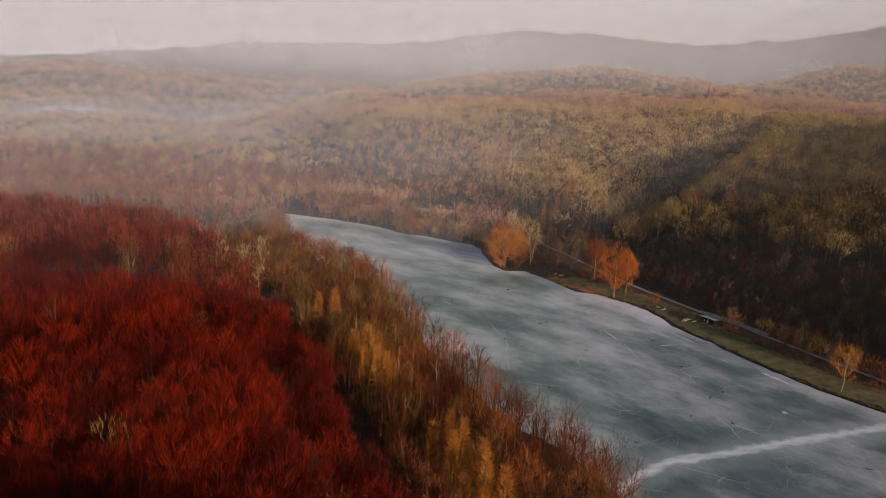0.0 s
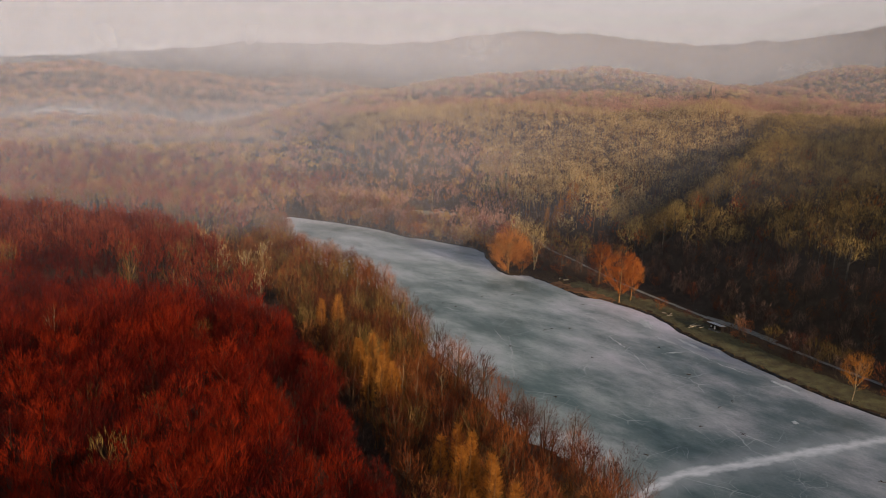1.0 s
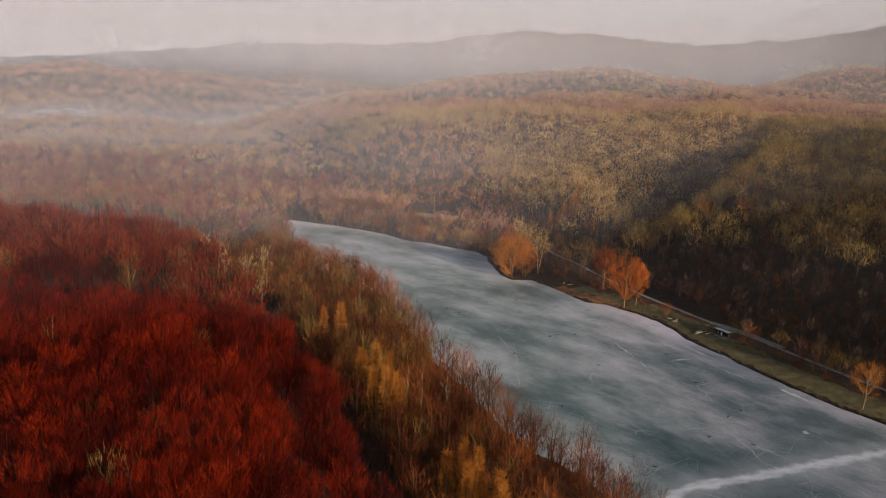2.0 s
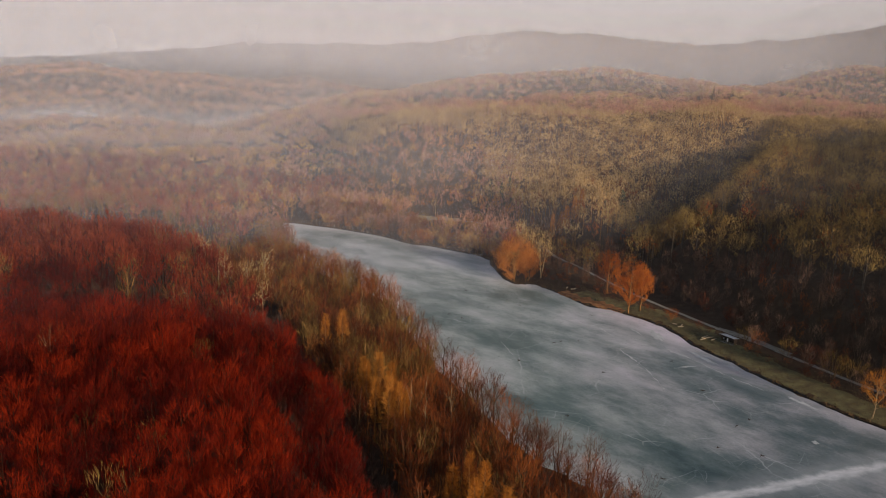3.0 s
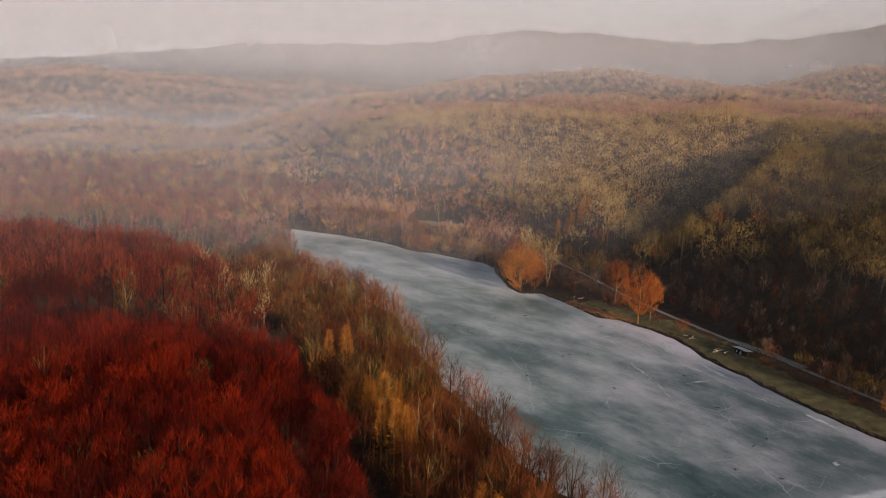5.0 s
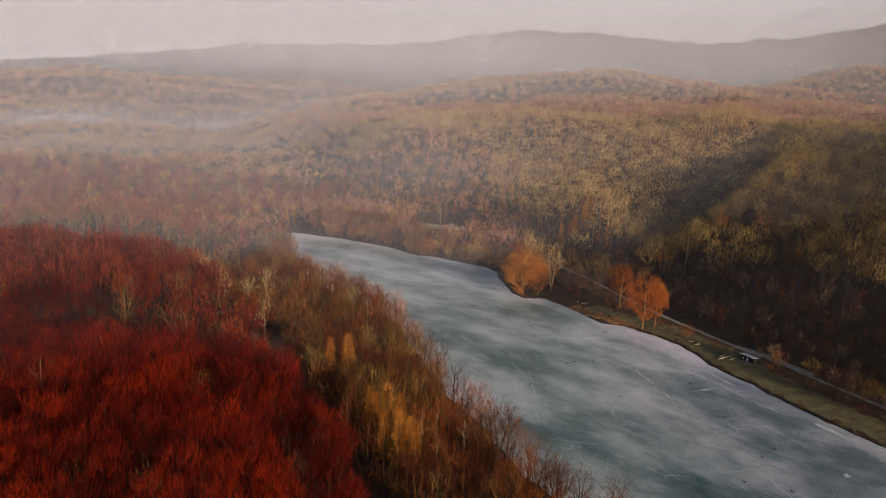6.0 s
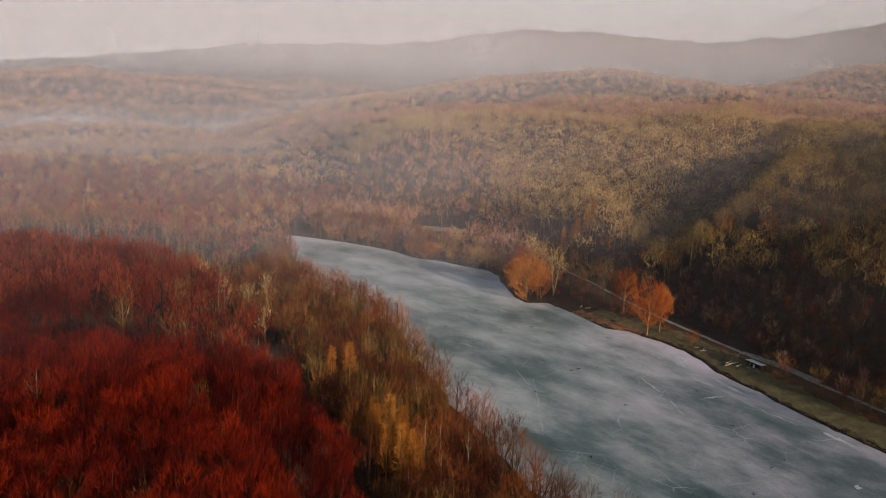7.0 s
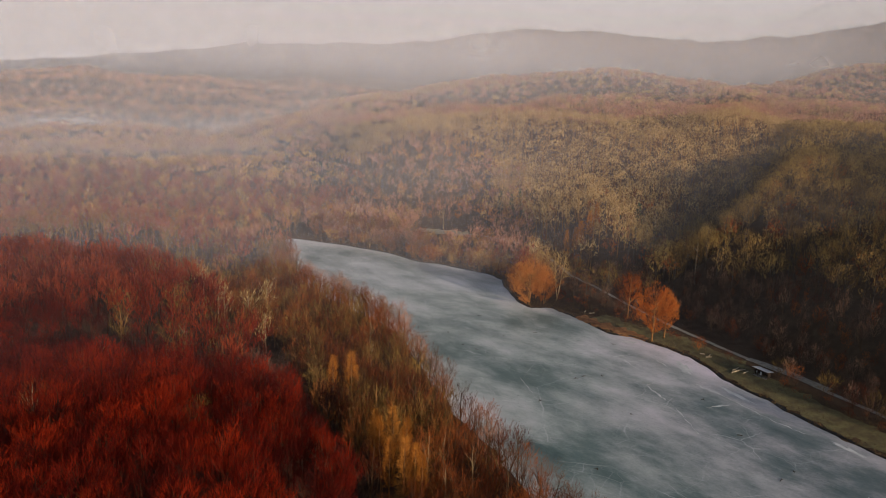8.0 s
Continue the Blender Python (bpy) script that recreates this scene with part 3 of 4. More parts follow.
def some(spots, share, seed):
    """Parts the spots at random into groups of the given shares."""
    pick = np.random.default_rng(seed).choice(len(share), len(spots), p=np.array(share) / sum(share))
    return [spots[pick == k] for k in range(len(share))]


red_near = [broad_tree(10 + k, 16.5, 3.8, 1000, 1.4, 0.030, 8, 3, 1, 0.40, 0.013) for k in range(6)]
red_mid = [broad_tree(20 + k, 16.5, 3.8, 230, 1.8, 0.085, 4, 3, 1, 0.40) for k in range(5)]
red_low = [broad_tree(25 + k, 16.5, 4.0, 92, 2.2, 0.14, 3, 3, 1, 0.40) for k in range(4)]
belt = [broad_tree(30 + k, 14.5, 2.9, 330, 1.5, 0.034, 9, 3, 1 + k % 3, 0.30) for k in range(6)]
gold = [broad_tree(36 + k, 14.5, 3.0, 260, 1.5, 0.034, 14, 3, 1 + k % 2, 0.34, 0.018) for k in range(4)]
oak_mid = [broad_tree(40 + k, 17.5, 4.7, 300, 1.7, 0.050, 7, 3, 1, 0.44, 0.014, True) for k in range(6)]
oak_low = [broad_tree(46 + k, 17.0, 4.2, 105, 1.8, 0.14, 3, 3, 1, 0.40, 0.016, True) for k in range(5)]
oak_far = [broad_tree(50 + k, 17.0, 4.9, 80, 1.5, 0.20, 0, 3, 1, 0.46, 0.015) for k in range(6)]
haze_far = [broad_tree(60 + k, 17.0, 5.6, 48, 2.4, 0.34, 0, 3, 1, 0.42, 0.02) for k in range(4)]
larch = [cone_tree(70 + k, 17.5, 1.9, 950, 0.038, 0.25, 0.30, 1.2) for k in range(3)]
spruce = [cone_tree(75 + k, 17.0, 2.8, 420, 0.12, 0.9, 0.08, 0.7) for k in range(3)]
birch = [broad_tree(80 + k, 16.0, 2.3, 200, 1.5, 0.04, 9, 4, 1, 0.34, 0.013) for k in range(3)]
bush = [broad_tree(90 + k, 7.5, 3.2, 300, 1.3, 0.045, 10, 3, 4, 0.10, 0.018) for k in range(4)]

# the red wood on the near hill
near = scatter(-190, 20, 66, 228, 5.0, lambda x, y, d: (west(x, y) > 2.5) & (d > 8) & (y < np.where(x < -116, 228, 208 - 0.1 * (x + 70)) + 5 * np.sin(0.09 * x)), 1)
near, near_gold = some(near, (0.972, 0.028), 11)
near = near[np.argsort(near[:, 1])]
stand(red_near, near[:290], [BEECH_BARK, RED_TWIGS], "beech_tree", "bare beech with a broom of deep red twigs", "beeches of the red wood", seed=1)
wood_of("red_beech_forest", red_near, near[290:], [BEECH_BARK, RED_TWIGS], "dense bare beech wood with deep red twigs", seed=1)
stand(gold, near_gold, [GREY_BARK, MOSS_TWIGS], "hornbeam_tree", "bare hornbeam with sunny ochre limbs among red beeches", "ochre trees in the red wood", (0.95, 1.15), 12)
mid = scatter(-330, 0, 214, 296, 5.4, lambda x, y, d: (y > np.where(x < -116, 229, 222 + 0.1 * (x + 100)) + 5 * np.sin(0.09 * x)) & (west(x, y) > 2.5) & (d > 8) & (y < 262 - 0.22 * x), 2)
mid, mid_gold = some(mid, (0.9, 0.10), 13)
wood_of("red_beech_forest", red_mid, mid, [BEECH_BARK, HAZED_RED_TWIGS], "bare red beech wood on a low hill, paled as by haze", seed=2)
wood_of("mixed_forest", gold, mid_gold, [GOLD_BARK, MOSS_TWIGS], "ochre-limbed bare trees scattered in a red wood", (0.95, 1.15), seed=14)

# trees in the side draw that parts the near lump from the wood behind, coloured dark to stand for shade
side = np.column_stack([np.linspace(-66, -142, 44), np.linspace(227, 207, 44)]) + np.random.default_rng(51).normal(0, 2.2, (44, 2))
stand(belt, side, [DARK_BARK, ALDER_SHADE_TWIGS], "alder_tree", "bare tree coloured dark for the shade of a side draw", "alders of the side draw", (0.75, 0.95), 52)

LARCHES = [(-50, 217), (-45, 216), (-34, 187), (-31, 179), (-29, 183), (-26, 177.5), (-23, 171), (-28.5, 173), (-25, 169), (-21, 166),
           (-6, 137), (-4, 135), (-2.3, 130), (0, 127), (1.2, 123.5), (-2, 115), (4.4, 117.5), (1.6, 111), (-5, 128), (-9, 133), (34, 402), (38, 404), (42, 407), (30, 399), (46, 410), (37, 409)]

# the belt along the western shore
shore = scatter(-175, 44, 66, 452, 3.7, lambda x, y, d: (west(x, y) < np.where(y > 255, -1.5, -5.5)) & (x < 34) & (d > 0.4) & (x < 0.9 * (330 - y) + 40) & (west(x, y) > -75), 3)
shore = shore[np.array([min(math.hypot(x - a, y + 2 - b) for a, b in LARCHES) > 2.6 for x, y in shore])]
dist = off_shore(shore[:, 0], shore[:, 1])
edge, inner = shore[dist < 7], shore[dist >= 7]
alders, rosy, rusty0 = some(edge, (0.42, 0.28, 0.30), 15)
rusty, ochre, tan = some(inner, (0.56, 0.30, 0.14), 16)
lower = (ochre[:, 1] < 178) & (np.random.default_rng(18).uniform(0, 1, len(ochre)) < 0.6)
rusty, ochre = np.concatenate([rusty, ochre[lower]]), ochre[~lower]
stand(belt, alders, [DARK_BARK, ALDER_SHADE_TWIGS], "alder_tree", "dark bare alder at the edge of the frozen lake", "alders of the shore belt", (0.72, 1.0), 3)
stand(belt, rosy, [GREY_BARK, ROSE_TWIGS], "birch_tree", "bare birch with pinkish tan twigs by the ice", "rosy birches of the shore belt", (0.72, 1.0), 4)
stand(belt, rusty0, [GREY_BARK, BROWN_TWIGS], "maple_tree", "bare tree with rusty brown twigs by the ice", "rusty trees of the shore belt", (0.72, 1.05), 5)
wood_of("mixed_forest", belt, rusty[rusty[:, 1] > 250], [GREY_BARK, BROWN_TWIGS], "rusty bare trees crowding the shore belt", (0.7, 1.1), seed=42)
rusty = rusty[rusty[:, 1] <= 250]
stand(belt, rusty, [GREY_BARK, BROWN_TWIGS], "maple_tree", "bare tree with rusty brown twigs", "rusty trees of the shore belt", (0.7, 1.1), 6)
stand(gold, ochre, [GOLD_BARK, MOSS_TWIGS], "ash_tree", "bare tree with upright ochre limbs", "ochre trees of the shore belt", (0.75, 1.1), 7)
stand(belt, tan, [GREY_BARK, AMBER_TWIGS], "young_tree", "slender bare tree with orange-brown twigs", "orange trees of the shore belt", (0.55, 0.9), 8)

# low dark bushes added along the draw so that it looks deeply shaded
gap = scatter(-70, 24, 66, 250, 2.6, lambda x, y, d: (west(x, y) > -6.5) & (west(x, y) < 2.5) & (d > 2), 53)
wood_of("thicket", [broad_tree(54 + k, 5.0, 2.0, 90, 1.3, 0.05, 5, 3, 3, 0.08, 0.016) for k in range(4)], gap, [DARK_BARK, ALDER_SHADE_TWIGS], "added dark bare thicket that stands for shade in a narrow draw", (0.6, 1.2), seed=54)

stand(larch, np.array(LARCHES, float), [GOLD_BARK, LARCH_TWIGS], "larch_tree", "slender pointed golden larch", "golden larches", (0.9, 1.08), 9)
BIRCHES = [(-17.6, 182), (-46, 254), (-11, 175), (-43, 238), (-21, 177), (-16.5, 168), (-40.7, 192), (-97, 233), (-62, 205), (-104, 172), (-58.6, 474), (-61, 476), (-37, 481), (-95, 441), (-20, 396), (-75, 452)]
stand(birch, np.array(BIRCHES, float), [PALE_BARK, BROWN_TWIGS], "birch_tree", "slender birch with a pale trunk", "pale birches", (0.9, 1.1), 10)

# the wide pale trees behind the draw
OPEN = [(-91, 272), (-80, 255), (-98, 266), (-103, 275), (-140, 411), (-88, 284), (-110, 280)]
aspen = [broad_tree(95 + k, 18.0, 4.0, 170, 1.6, 0.05, 18, 4, 1, 0.30, 0.020) for k in range(3)]
stand(aspen, np.array(OPEN, float), [PALE_BARK, PALE_TWIGS], "aspen_tree", "wide bare tree with pale sunlit limbs", "pale trees above the lake", (0.85, 1.05), 20)

# valley floor behind the lake's head
back = scatter(-430, 16, 262, 575, 6.6, lambda x, y, d: (d > 4) & ((y > 350) | ((west(x, y) > 2.5) & (y > np.minimum(296, 262 - 0.22 * x)))) & (west(x, y) > -200) & (off_line(ROAD, x, y) > 4) & (np.hypot((x + 35) / 20, (y - 455) / 33) > 1), 4)
front = back[back[:, 1] < 390]
reds, dusky, ochres = some(front, (0.36, 0.32, 0.32), 44)
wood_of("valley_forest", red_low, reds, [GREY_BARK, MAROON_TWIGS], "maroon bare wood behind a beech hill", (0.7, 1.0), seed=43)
wood_of("valley_forest", oak_low, dusky, [GREY_BARK, DUSKY_TWIGS], "dusky bare wood behind a red beech hill", (0.7, 1.0), seed=44)
wood_of("valley_forest", birch, ochres, [GOLD_BARK, MOSS_TWIGS], "ochre-limbed trees behind a red beech hill", (0.75, 1.05), seed=45)
rose, olive, orange = some(back[back[:, 1] >= 390], (0.50, 0.28, 0.22), 21)
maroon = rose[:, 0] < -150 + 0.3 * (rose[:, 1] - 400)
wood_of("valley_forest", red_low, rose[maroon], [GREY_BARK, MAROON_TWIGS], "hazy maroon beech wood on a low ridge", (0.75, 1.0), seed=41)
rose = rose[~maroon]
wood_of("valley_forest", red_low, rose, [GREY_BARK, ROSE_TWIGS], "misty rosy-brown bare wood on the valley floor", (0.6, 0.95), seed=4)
wood_of("valley_forest", oak_low, olive, [GOLD_BARK, OLIVE_TWIGS], "misty ochre bare wood on the valley floor", (0.6, 0.95), seed=5)
wood_of("valley_forest", red_low, orange, [GREY_BARK, AMBER_TWIGS], "misty orange-brown bare wood on the valley floor", (0.5, 0.8), seed=6)
head = scatter(-125, 20, 350, 455, 4.6, lambda x, y, d: (d > 0.8) & (d < 13) & (x > 330 - y + 5), 22)
willows, oranges = some(head, (0.5, 0.5), 23)
stand(bush, willows, [GOLD_BARK, ORANGE_TWIGS], "willow_bush", "many-stemmed bare willow with orange twigs at the water", "willows round the head of the lake", (0.8, 1.35), 24)
stand(bush, oranges, [GOLD_BARK, OLIVE_TWIGS], "willow_bush", "many-stemmed bare willow with ochre twigs at the water", "willows round the head of the lake", (0.8, 1.5), 25)
far_back = scatter(-760, -60, 575, 1010, 9.2, lambda x, y, d: x < -0.38 * y + 110, 26)
rose, olive = some(far_back, (0.5, 0.5), 27)
wood_of("valley_forest", haze_far, rose, [GREY_BARK, ROSE_TWIGS], "rosy bare wood sunk in valley mist", (0.8, 1.1), seed=7)
wood_of("valley_forest", haze_far, olive, [GREY_BARK, OLIVE_TWIGS], "ochre bare wood sunk in valley mist", (0.8, 1.1), seed=8)

# the steep hill on the eastern shore, and the rounded hill behind the lake
right = scatter(15, 400, 186, 480, 6.9, lambda x, y, d: (off_line(ROAD, x, y) > np.where(y < 330, 30, 12) + 7 * np.sin(0.11 * y)) & (d > 17) & (x > 0.62 * (330 - y) + 12), 5)
young = [broad_tree(130 + k, 9.5, 1.7, 160, 1.5, 0.034, 5, 3, 1 + k % 2, 0.14, 0.009) for k in range(5)]
skirt = scatter(10, 175, 170, 432, 3.9, lambda x, y, d: (off_line(ROAD, x, y) > 4) & (off_line(ROAD, x, y) < np.where(y < 330, 34, 16) + 7 * np.sin(0.11 * y)) & (d > 14) & (x > 0.62 * (330 - y) + 22) & (np.hypot(x - 80, y - 261) > 7), 61)
greyish, brownish = some(skirt, (0.7, 0.3), 62)
wood_of("young_wood", young, greyish, [GREY_BARK, SAPLING_TWIGS], "dense reddish-grey saplings at the foot of a slope", (0.6, 1.15), seed=63)
wood_of("young_wood", young, brownish, [GREY_BARK, BROWN_TWIGS], "rusty brown saplings at the foot of a slope", (0.5, 1.0), seed=64)
oaks, rosy, pale = some(right, (0.86, 0.09, 0.05), 28)
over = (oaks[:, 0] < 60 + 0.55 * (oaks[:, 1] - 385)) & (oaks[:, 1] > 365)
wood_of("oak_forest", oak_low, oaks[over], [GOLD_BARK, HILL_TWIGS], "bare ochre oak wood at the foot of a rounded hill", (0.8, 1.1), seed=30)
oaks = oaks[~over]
wood_of("oak_forest", oak_mid, oaks, [OAK_BARK, SHADED_OAK_TWIGS], "steep bare oak wood with domed ochre crowns", (0.8, 1.15), seed=9)
wood_of("oak_forest", oak_low, rosy, [GREY_BARK, BROWN_TWIGS], "rusty bare trees among oaks on a steep slope", (0.8, 1.0), seed=10)
wood_of("oak_forest", gold, pale, [GOLD_BARK, SHADED_OAK_TWIGS], "ochre-limbed bare trees among oaks", (0.9, 1.15), seed=11)
hill = scatter(-330, 780, 480, 930, 7.6, lambda x, y, d: ((y < 875) | (x > 220)) & (x > -0.38 * y + 110) & ((x > -10) | (y > 575)) & (off_line(ROAD, x, y) > 4), 6)
top = (hill[:, 1] > 690 + 0.1 * np.abs(hill[:, 0])) & (np.random.default_rng(17).uniform(0, 1, len(hill)) < 0.75)
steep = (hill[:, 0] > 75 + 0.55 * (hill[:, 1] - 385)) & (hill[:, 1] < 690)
wood_of("oak_forest", oak_far, hill[steep & ~top], [OAK_BARK, SHADED_OAK_TWIGS], "ochre oak wood coloured as in shade on the back of a steep hill", seed=31)
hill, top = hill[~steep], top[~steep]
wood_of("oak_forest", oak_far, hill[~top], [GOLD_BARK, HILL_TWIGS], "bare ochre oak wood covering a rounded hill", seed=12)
wood_of("oak_forest", oak_far, hill[top], [GREY_BARK, ROSE_TWIGS], "rosy bare wood on the brow of a hill", seed=13)
plateau = scatter(-360, 1100, 875, 1560, 11.0, lambda x, y, d: (x > -0.24 * y - 30) & ((y > 930) | (x < 220)), 18)
plateau, plateau_olive = some(plateau, (0.6, 0.4), 19)
wood_of("oak_forest", haze_far, plateau, [GREY_BARK, ROSE_TWIGS], "rosy bare wood on a high plateau", (0.8, 1.1), seed=19)
wood_of("oak_forest", haze_far, plateau_olive, [GREY_BARK, HILL_TWIGS], "ochre bare wood on a high plateau", (0.8, 1.1), seed=20)
hazy = scatter(-1250, 100, 1010, 1850, 15.0, lambda x, y, d: (x < -0.24 * y - 30) | (y > 1560), 7)
hazy, hazy_olive = some(hazy, (0.5, 0.5), 65)
wood_of("distant_forest", haze_far, hazy, [GREY_BARK, ROSE_TWIGS], "hazy pinkish bare wood on a far hill", (0.9, 1.2), seed=15)
wood_of("distant_forest", haze_far, hazy_olive, [GREY_BARK, DUSKY_TWIGS], "hazy olive bare wood on a far hill", (0.9, 1.2), seed=66)
SPRUCES = [(-136, 600), (-131, 606), (-142, 604), (-127, 599), (-138, 611), (-146, 597), (4, 484), (10, 488), (-2, 492), (62, 430), (70, 424), (77, 415)]
stand(spruce, np.array(SPRUCES, float), [DARK_BARK, NEEDLES], "spruce_tree", "dark green spruce in a bare wood", "dark spruces", (0.8, 1.1), 29)
rng = np.random.default_rng(31)
ang = np.concatenate([rng.normal(0.075, 0.03, 60), rng.normal(-0.30, 0.02, 35), rng.uniform(-0.22, -0.1, 12), rng.normal(0.42, 0.02, 10), rng.uniform(0.3, 0.62, 25)])
rad = 3750 + rng.uniform(-30, 30, len(ang))
crest = np.column_stack([rad * np.sin(np.arctan(ang)), rad * np.cos(np.arctan(ang))])
wood_of("ridge_trees", [cone_tree(33 + k, 16, 3.2, 60, 1.4, 0.6, 0.1, 0.8) for k in range(2)], crest, [DARK_BARK, NEEDLES], "thin row of dark trees on the far ridge", (0.45, 0.95), seed=16)


MAROONS = [(70, 385), (64, 389), (78, 392), (58, 396)]
stand(red_mid, np.array(MAROONS, float), [GREY_BARK, MAROON_TWIGS], "cherry_tree", "small bare tree with maroon twigs in a shaded gully", "maroon trees of the gully", (0.5, 0.75), 36)


# ---------------------------------------------------------------- the eastern bank
def bank_line(side, a, b):
    """A stretch of the shore line, moved outwards."""
    p = SHORE[a:b]
    tan = np.gradient(p, axis=0)
    tan /= np.linalg.norm(tan, axis=1)[:, None]
    return (p + np.stack([-tan[:, 1], tan[:, 0]], 1) * side)[::2]


tagged(draped("grass_bank", bank_line(7.5, 75, 138), 5.6, GRASS, 0.06, 0.12, 2), "dry olive grass bank between road and lake", "grass", kind="structure")
# a thin dark strip along the water's edge
tagged(draped("shore_edge", bank_line(0.5, 4, 136), 0.55, DARK_EDGE, 0.12, 0.4, 3), "thin dark edge of the frozen lake", "shore", kind="structure")
tagged(draped("reed_bed", [(28, 317), (34, 308), (41, 301), (50, 293)], 3.0, REED, 0.22, 0.3, 4), "flattened rusty reeds at the edge of the ice", "reeds", kind="stuff")
tagged(draped("clearing", [(-54, 478), (-38, 473), (-22, 466)], 7.0, PALE_GRASS, 0.3, 0.3, 5), "pale grassy clearing beside the forest road", "clearing", kind="structure")
tagged(draped("lay_by", [(80, 275), (85, 268.5), (90, 261), (96, 250)], 1.4, GRAVEL, 0.19, 0.1, 6), "pale gravel lay-by behind a lakeside shelter", "lay-by", kind="structure")


tagged(draped("rock_face", [(-1185, 3500), (-1150, 3505), (-1110, 3512)], 9, ROCK, 6.0, 0.4, 8), "pale bare rock face on the far ridge", "rock", kind="structure")
tagged(draped("rock_face", [(-800, 3560), (-770, 3560), (-745, 3566)], 8, ROCK, 6.0, 0.4, 9), "pale bare rock face on the far ridge", "rock", kind="structure")


def tufts(name, spots, height, per, mat, label, seed):
    """Clumps of dead blades over the spots, as one mesh."""
    rng = np.random.default_rng(seed)
    base = np.repeat(np.column_stack([spots, ground(spots[:, 0], spots[:, 1])]), per, 0)
    n = len(base)
    base = base + np.column_stack([rng.normal(0, 0.25, (n, 2)), np.full(n, 0.0)])
    way = rng.normal(0, 0.35, (n, 3)) + np.array([0, 0, 1.0])
    v, t = slivers(rng, base, way, height * rng.uniform(0.5, 1.2, n), 0.055 * rng.uniform(0.6, 1.5, n))
    return tagged(new(name, mesh_from(name, v, t, [mat])), label, "grass", kind="stuff")


fringe = scatter(-60, 130, 160, 415, 1.1, lambda x, y, d: (d > 0.2) & (d < 1.7) & (x > 330 - y - 40) & (x > 0.9 * (330 - y) - 60), 37)
fringe = some(fringe, (0.45, 0.55), 38)[0]
tufts("shore_reeds", fringe, 1.1, 7, REED_BLADES, "dead tan reeds along the edge of the ice", 39)
sward = scatter(10, 130, 160, 335, 1.25, lambda x, y, d: (d > 1.5) & (d < 15) & (x > 0.9 * (330 - y) - 60) & (off_line(ROAD, x, y) > 1.8) & (np.hypot(x - 80, y - 261) > 5), 46)
tufts("grass_tufts", sward, 0.55, 6, GRASS_BLADES, "dead brown and olive grass tufts on the bank", 47)


def lone(name, proto, mats, x, y, label, size=1.0, turn=0.0, group=""):
    t = tree_thing(name, proto, mats, label, "tree", group)
    t.matrix_basis = pose(x, y, float(ground(np.array([x]), np.array([y]))[0]), 0, 0, turn)
    t.scale = (size, size, size)
    return t


lone("poplar_tree", broad_tree(101, 21.5, 8.0, 5200, 1.4, 0.046, 16, 5, 1, 0.12, 0.016), [GOLD_BARK, ORANGE_TWIGS], 51.2, 291.5, "round bare tree with dense fiery orange twigs at the shore")
lone("poplar_tree", broad_tree(102, 18, 4.2, 2200, 1.3, 0.046, 12, 5, 1, 0.25, 0.018), [GOLD_BARK, ORANGE_TWIGS], 56.3, 294.5, "bare tree with orange twigs behind a shore tree")
lone("poplar_tree", broad_tree(103, 19, 5.0, 2200, 1.4, 0.044, 14, 5, 1, 0.28, 0.018), [GOLD_BARK, ORANGE_TWIGS], 46.5, 315, "tall bare fan-shaped tree with orange twigs by the road")
lone("willow_tree", broad_tree(104, 20.5, 9.2, 6200, 1.5, 0.046, 28, 4, 5, 0.02, 0.016), [GOLD_BARK, AMBER_TWIGS], 8.8, 330.5, "broad many-stemmed willow with rusty orange twigs over the ice")
lone("willow_tree", broad_tree(105, 16, 5.4, 3000, 1.5, 0.046, 20, 4, 4, 0.02, 0.016), [GOLD_BARK, AMBER_TWIGS], 14.5, 331.5, "many-stemmed willow with rusty twigs beside a larger one", 0.95, 40)
lone("poplar_tree", broad_tree(106, 22.5, 5.2, 800, 1.5, 0.04, 22, 5, 2, 0.24, 0.015), [PALE_BARK, PALE_TWIGS], 20.5, 337, "tall bare poplar with pale golden forked limbs")
lone("poplar_tree", broad_tree(107, 19, 3.2, 420, 1.5, 0.04, 18, 5, 1, 0.30, 0.012), [PALE_BARK, PALE_TWIGS], 13, 377, "slim bare poplar with pale limbs by the road")
lone("plane_tree", broad_tree(108, 14.5, 3.8, 1300, 1.2, 0.032, 18, 5, 1, 0.30, 0.012), [PALE_BARK, LARCH_TWIGS], 100.5, 206, "lone golden bare tree with a whitish trunk on the bank")
lone("maple_bush", bush[0], [GOLD_BARK, ORANGE_TWIGS], 65.5, 283, "small round orange bush on the grass bank", 0.75)
SHRUBS = [(84.5, 259.5, 0.9), (87.5, 256, 0.85), (92.5, 246, 1.0), (97.5, 238, 1.1), (101, 231, 1.2), (85.5, 277, 0.7), (104, 227, 1.2), (113, 214, 1.0)]
for k, (x, y, size) in enumerate(SHRUBS):
    lone("roadside_shrub", bush[k % 4], [DARK_BARK, (MOSS_TWIGS, BROWN_TWIGS)[k % 2]], x, y, "bare shrub between road and bank", size, 70 * k, "shrubs along the road")
THICKET = scatter(14, 112, 195, 345, 3.4, lambda x, y, d: (d > 9) & (d < 21) & (off_line(ROAD, x, y) > 5.0) & (np.hypot(x - 80, y - 261) > 9) & (x > 0.62 * (330 - y) - 14), 33)
THICKET = some(THICKET, (0.5, 0.5), 34)[0]
stand(bush, THICKET, [DARK_BARK, BROWN_TWIGS], "bramble_bush", "low dark bare thicket along the road", "thickets on the bank", (0.25, 0.5), 35)


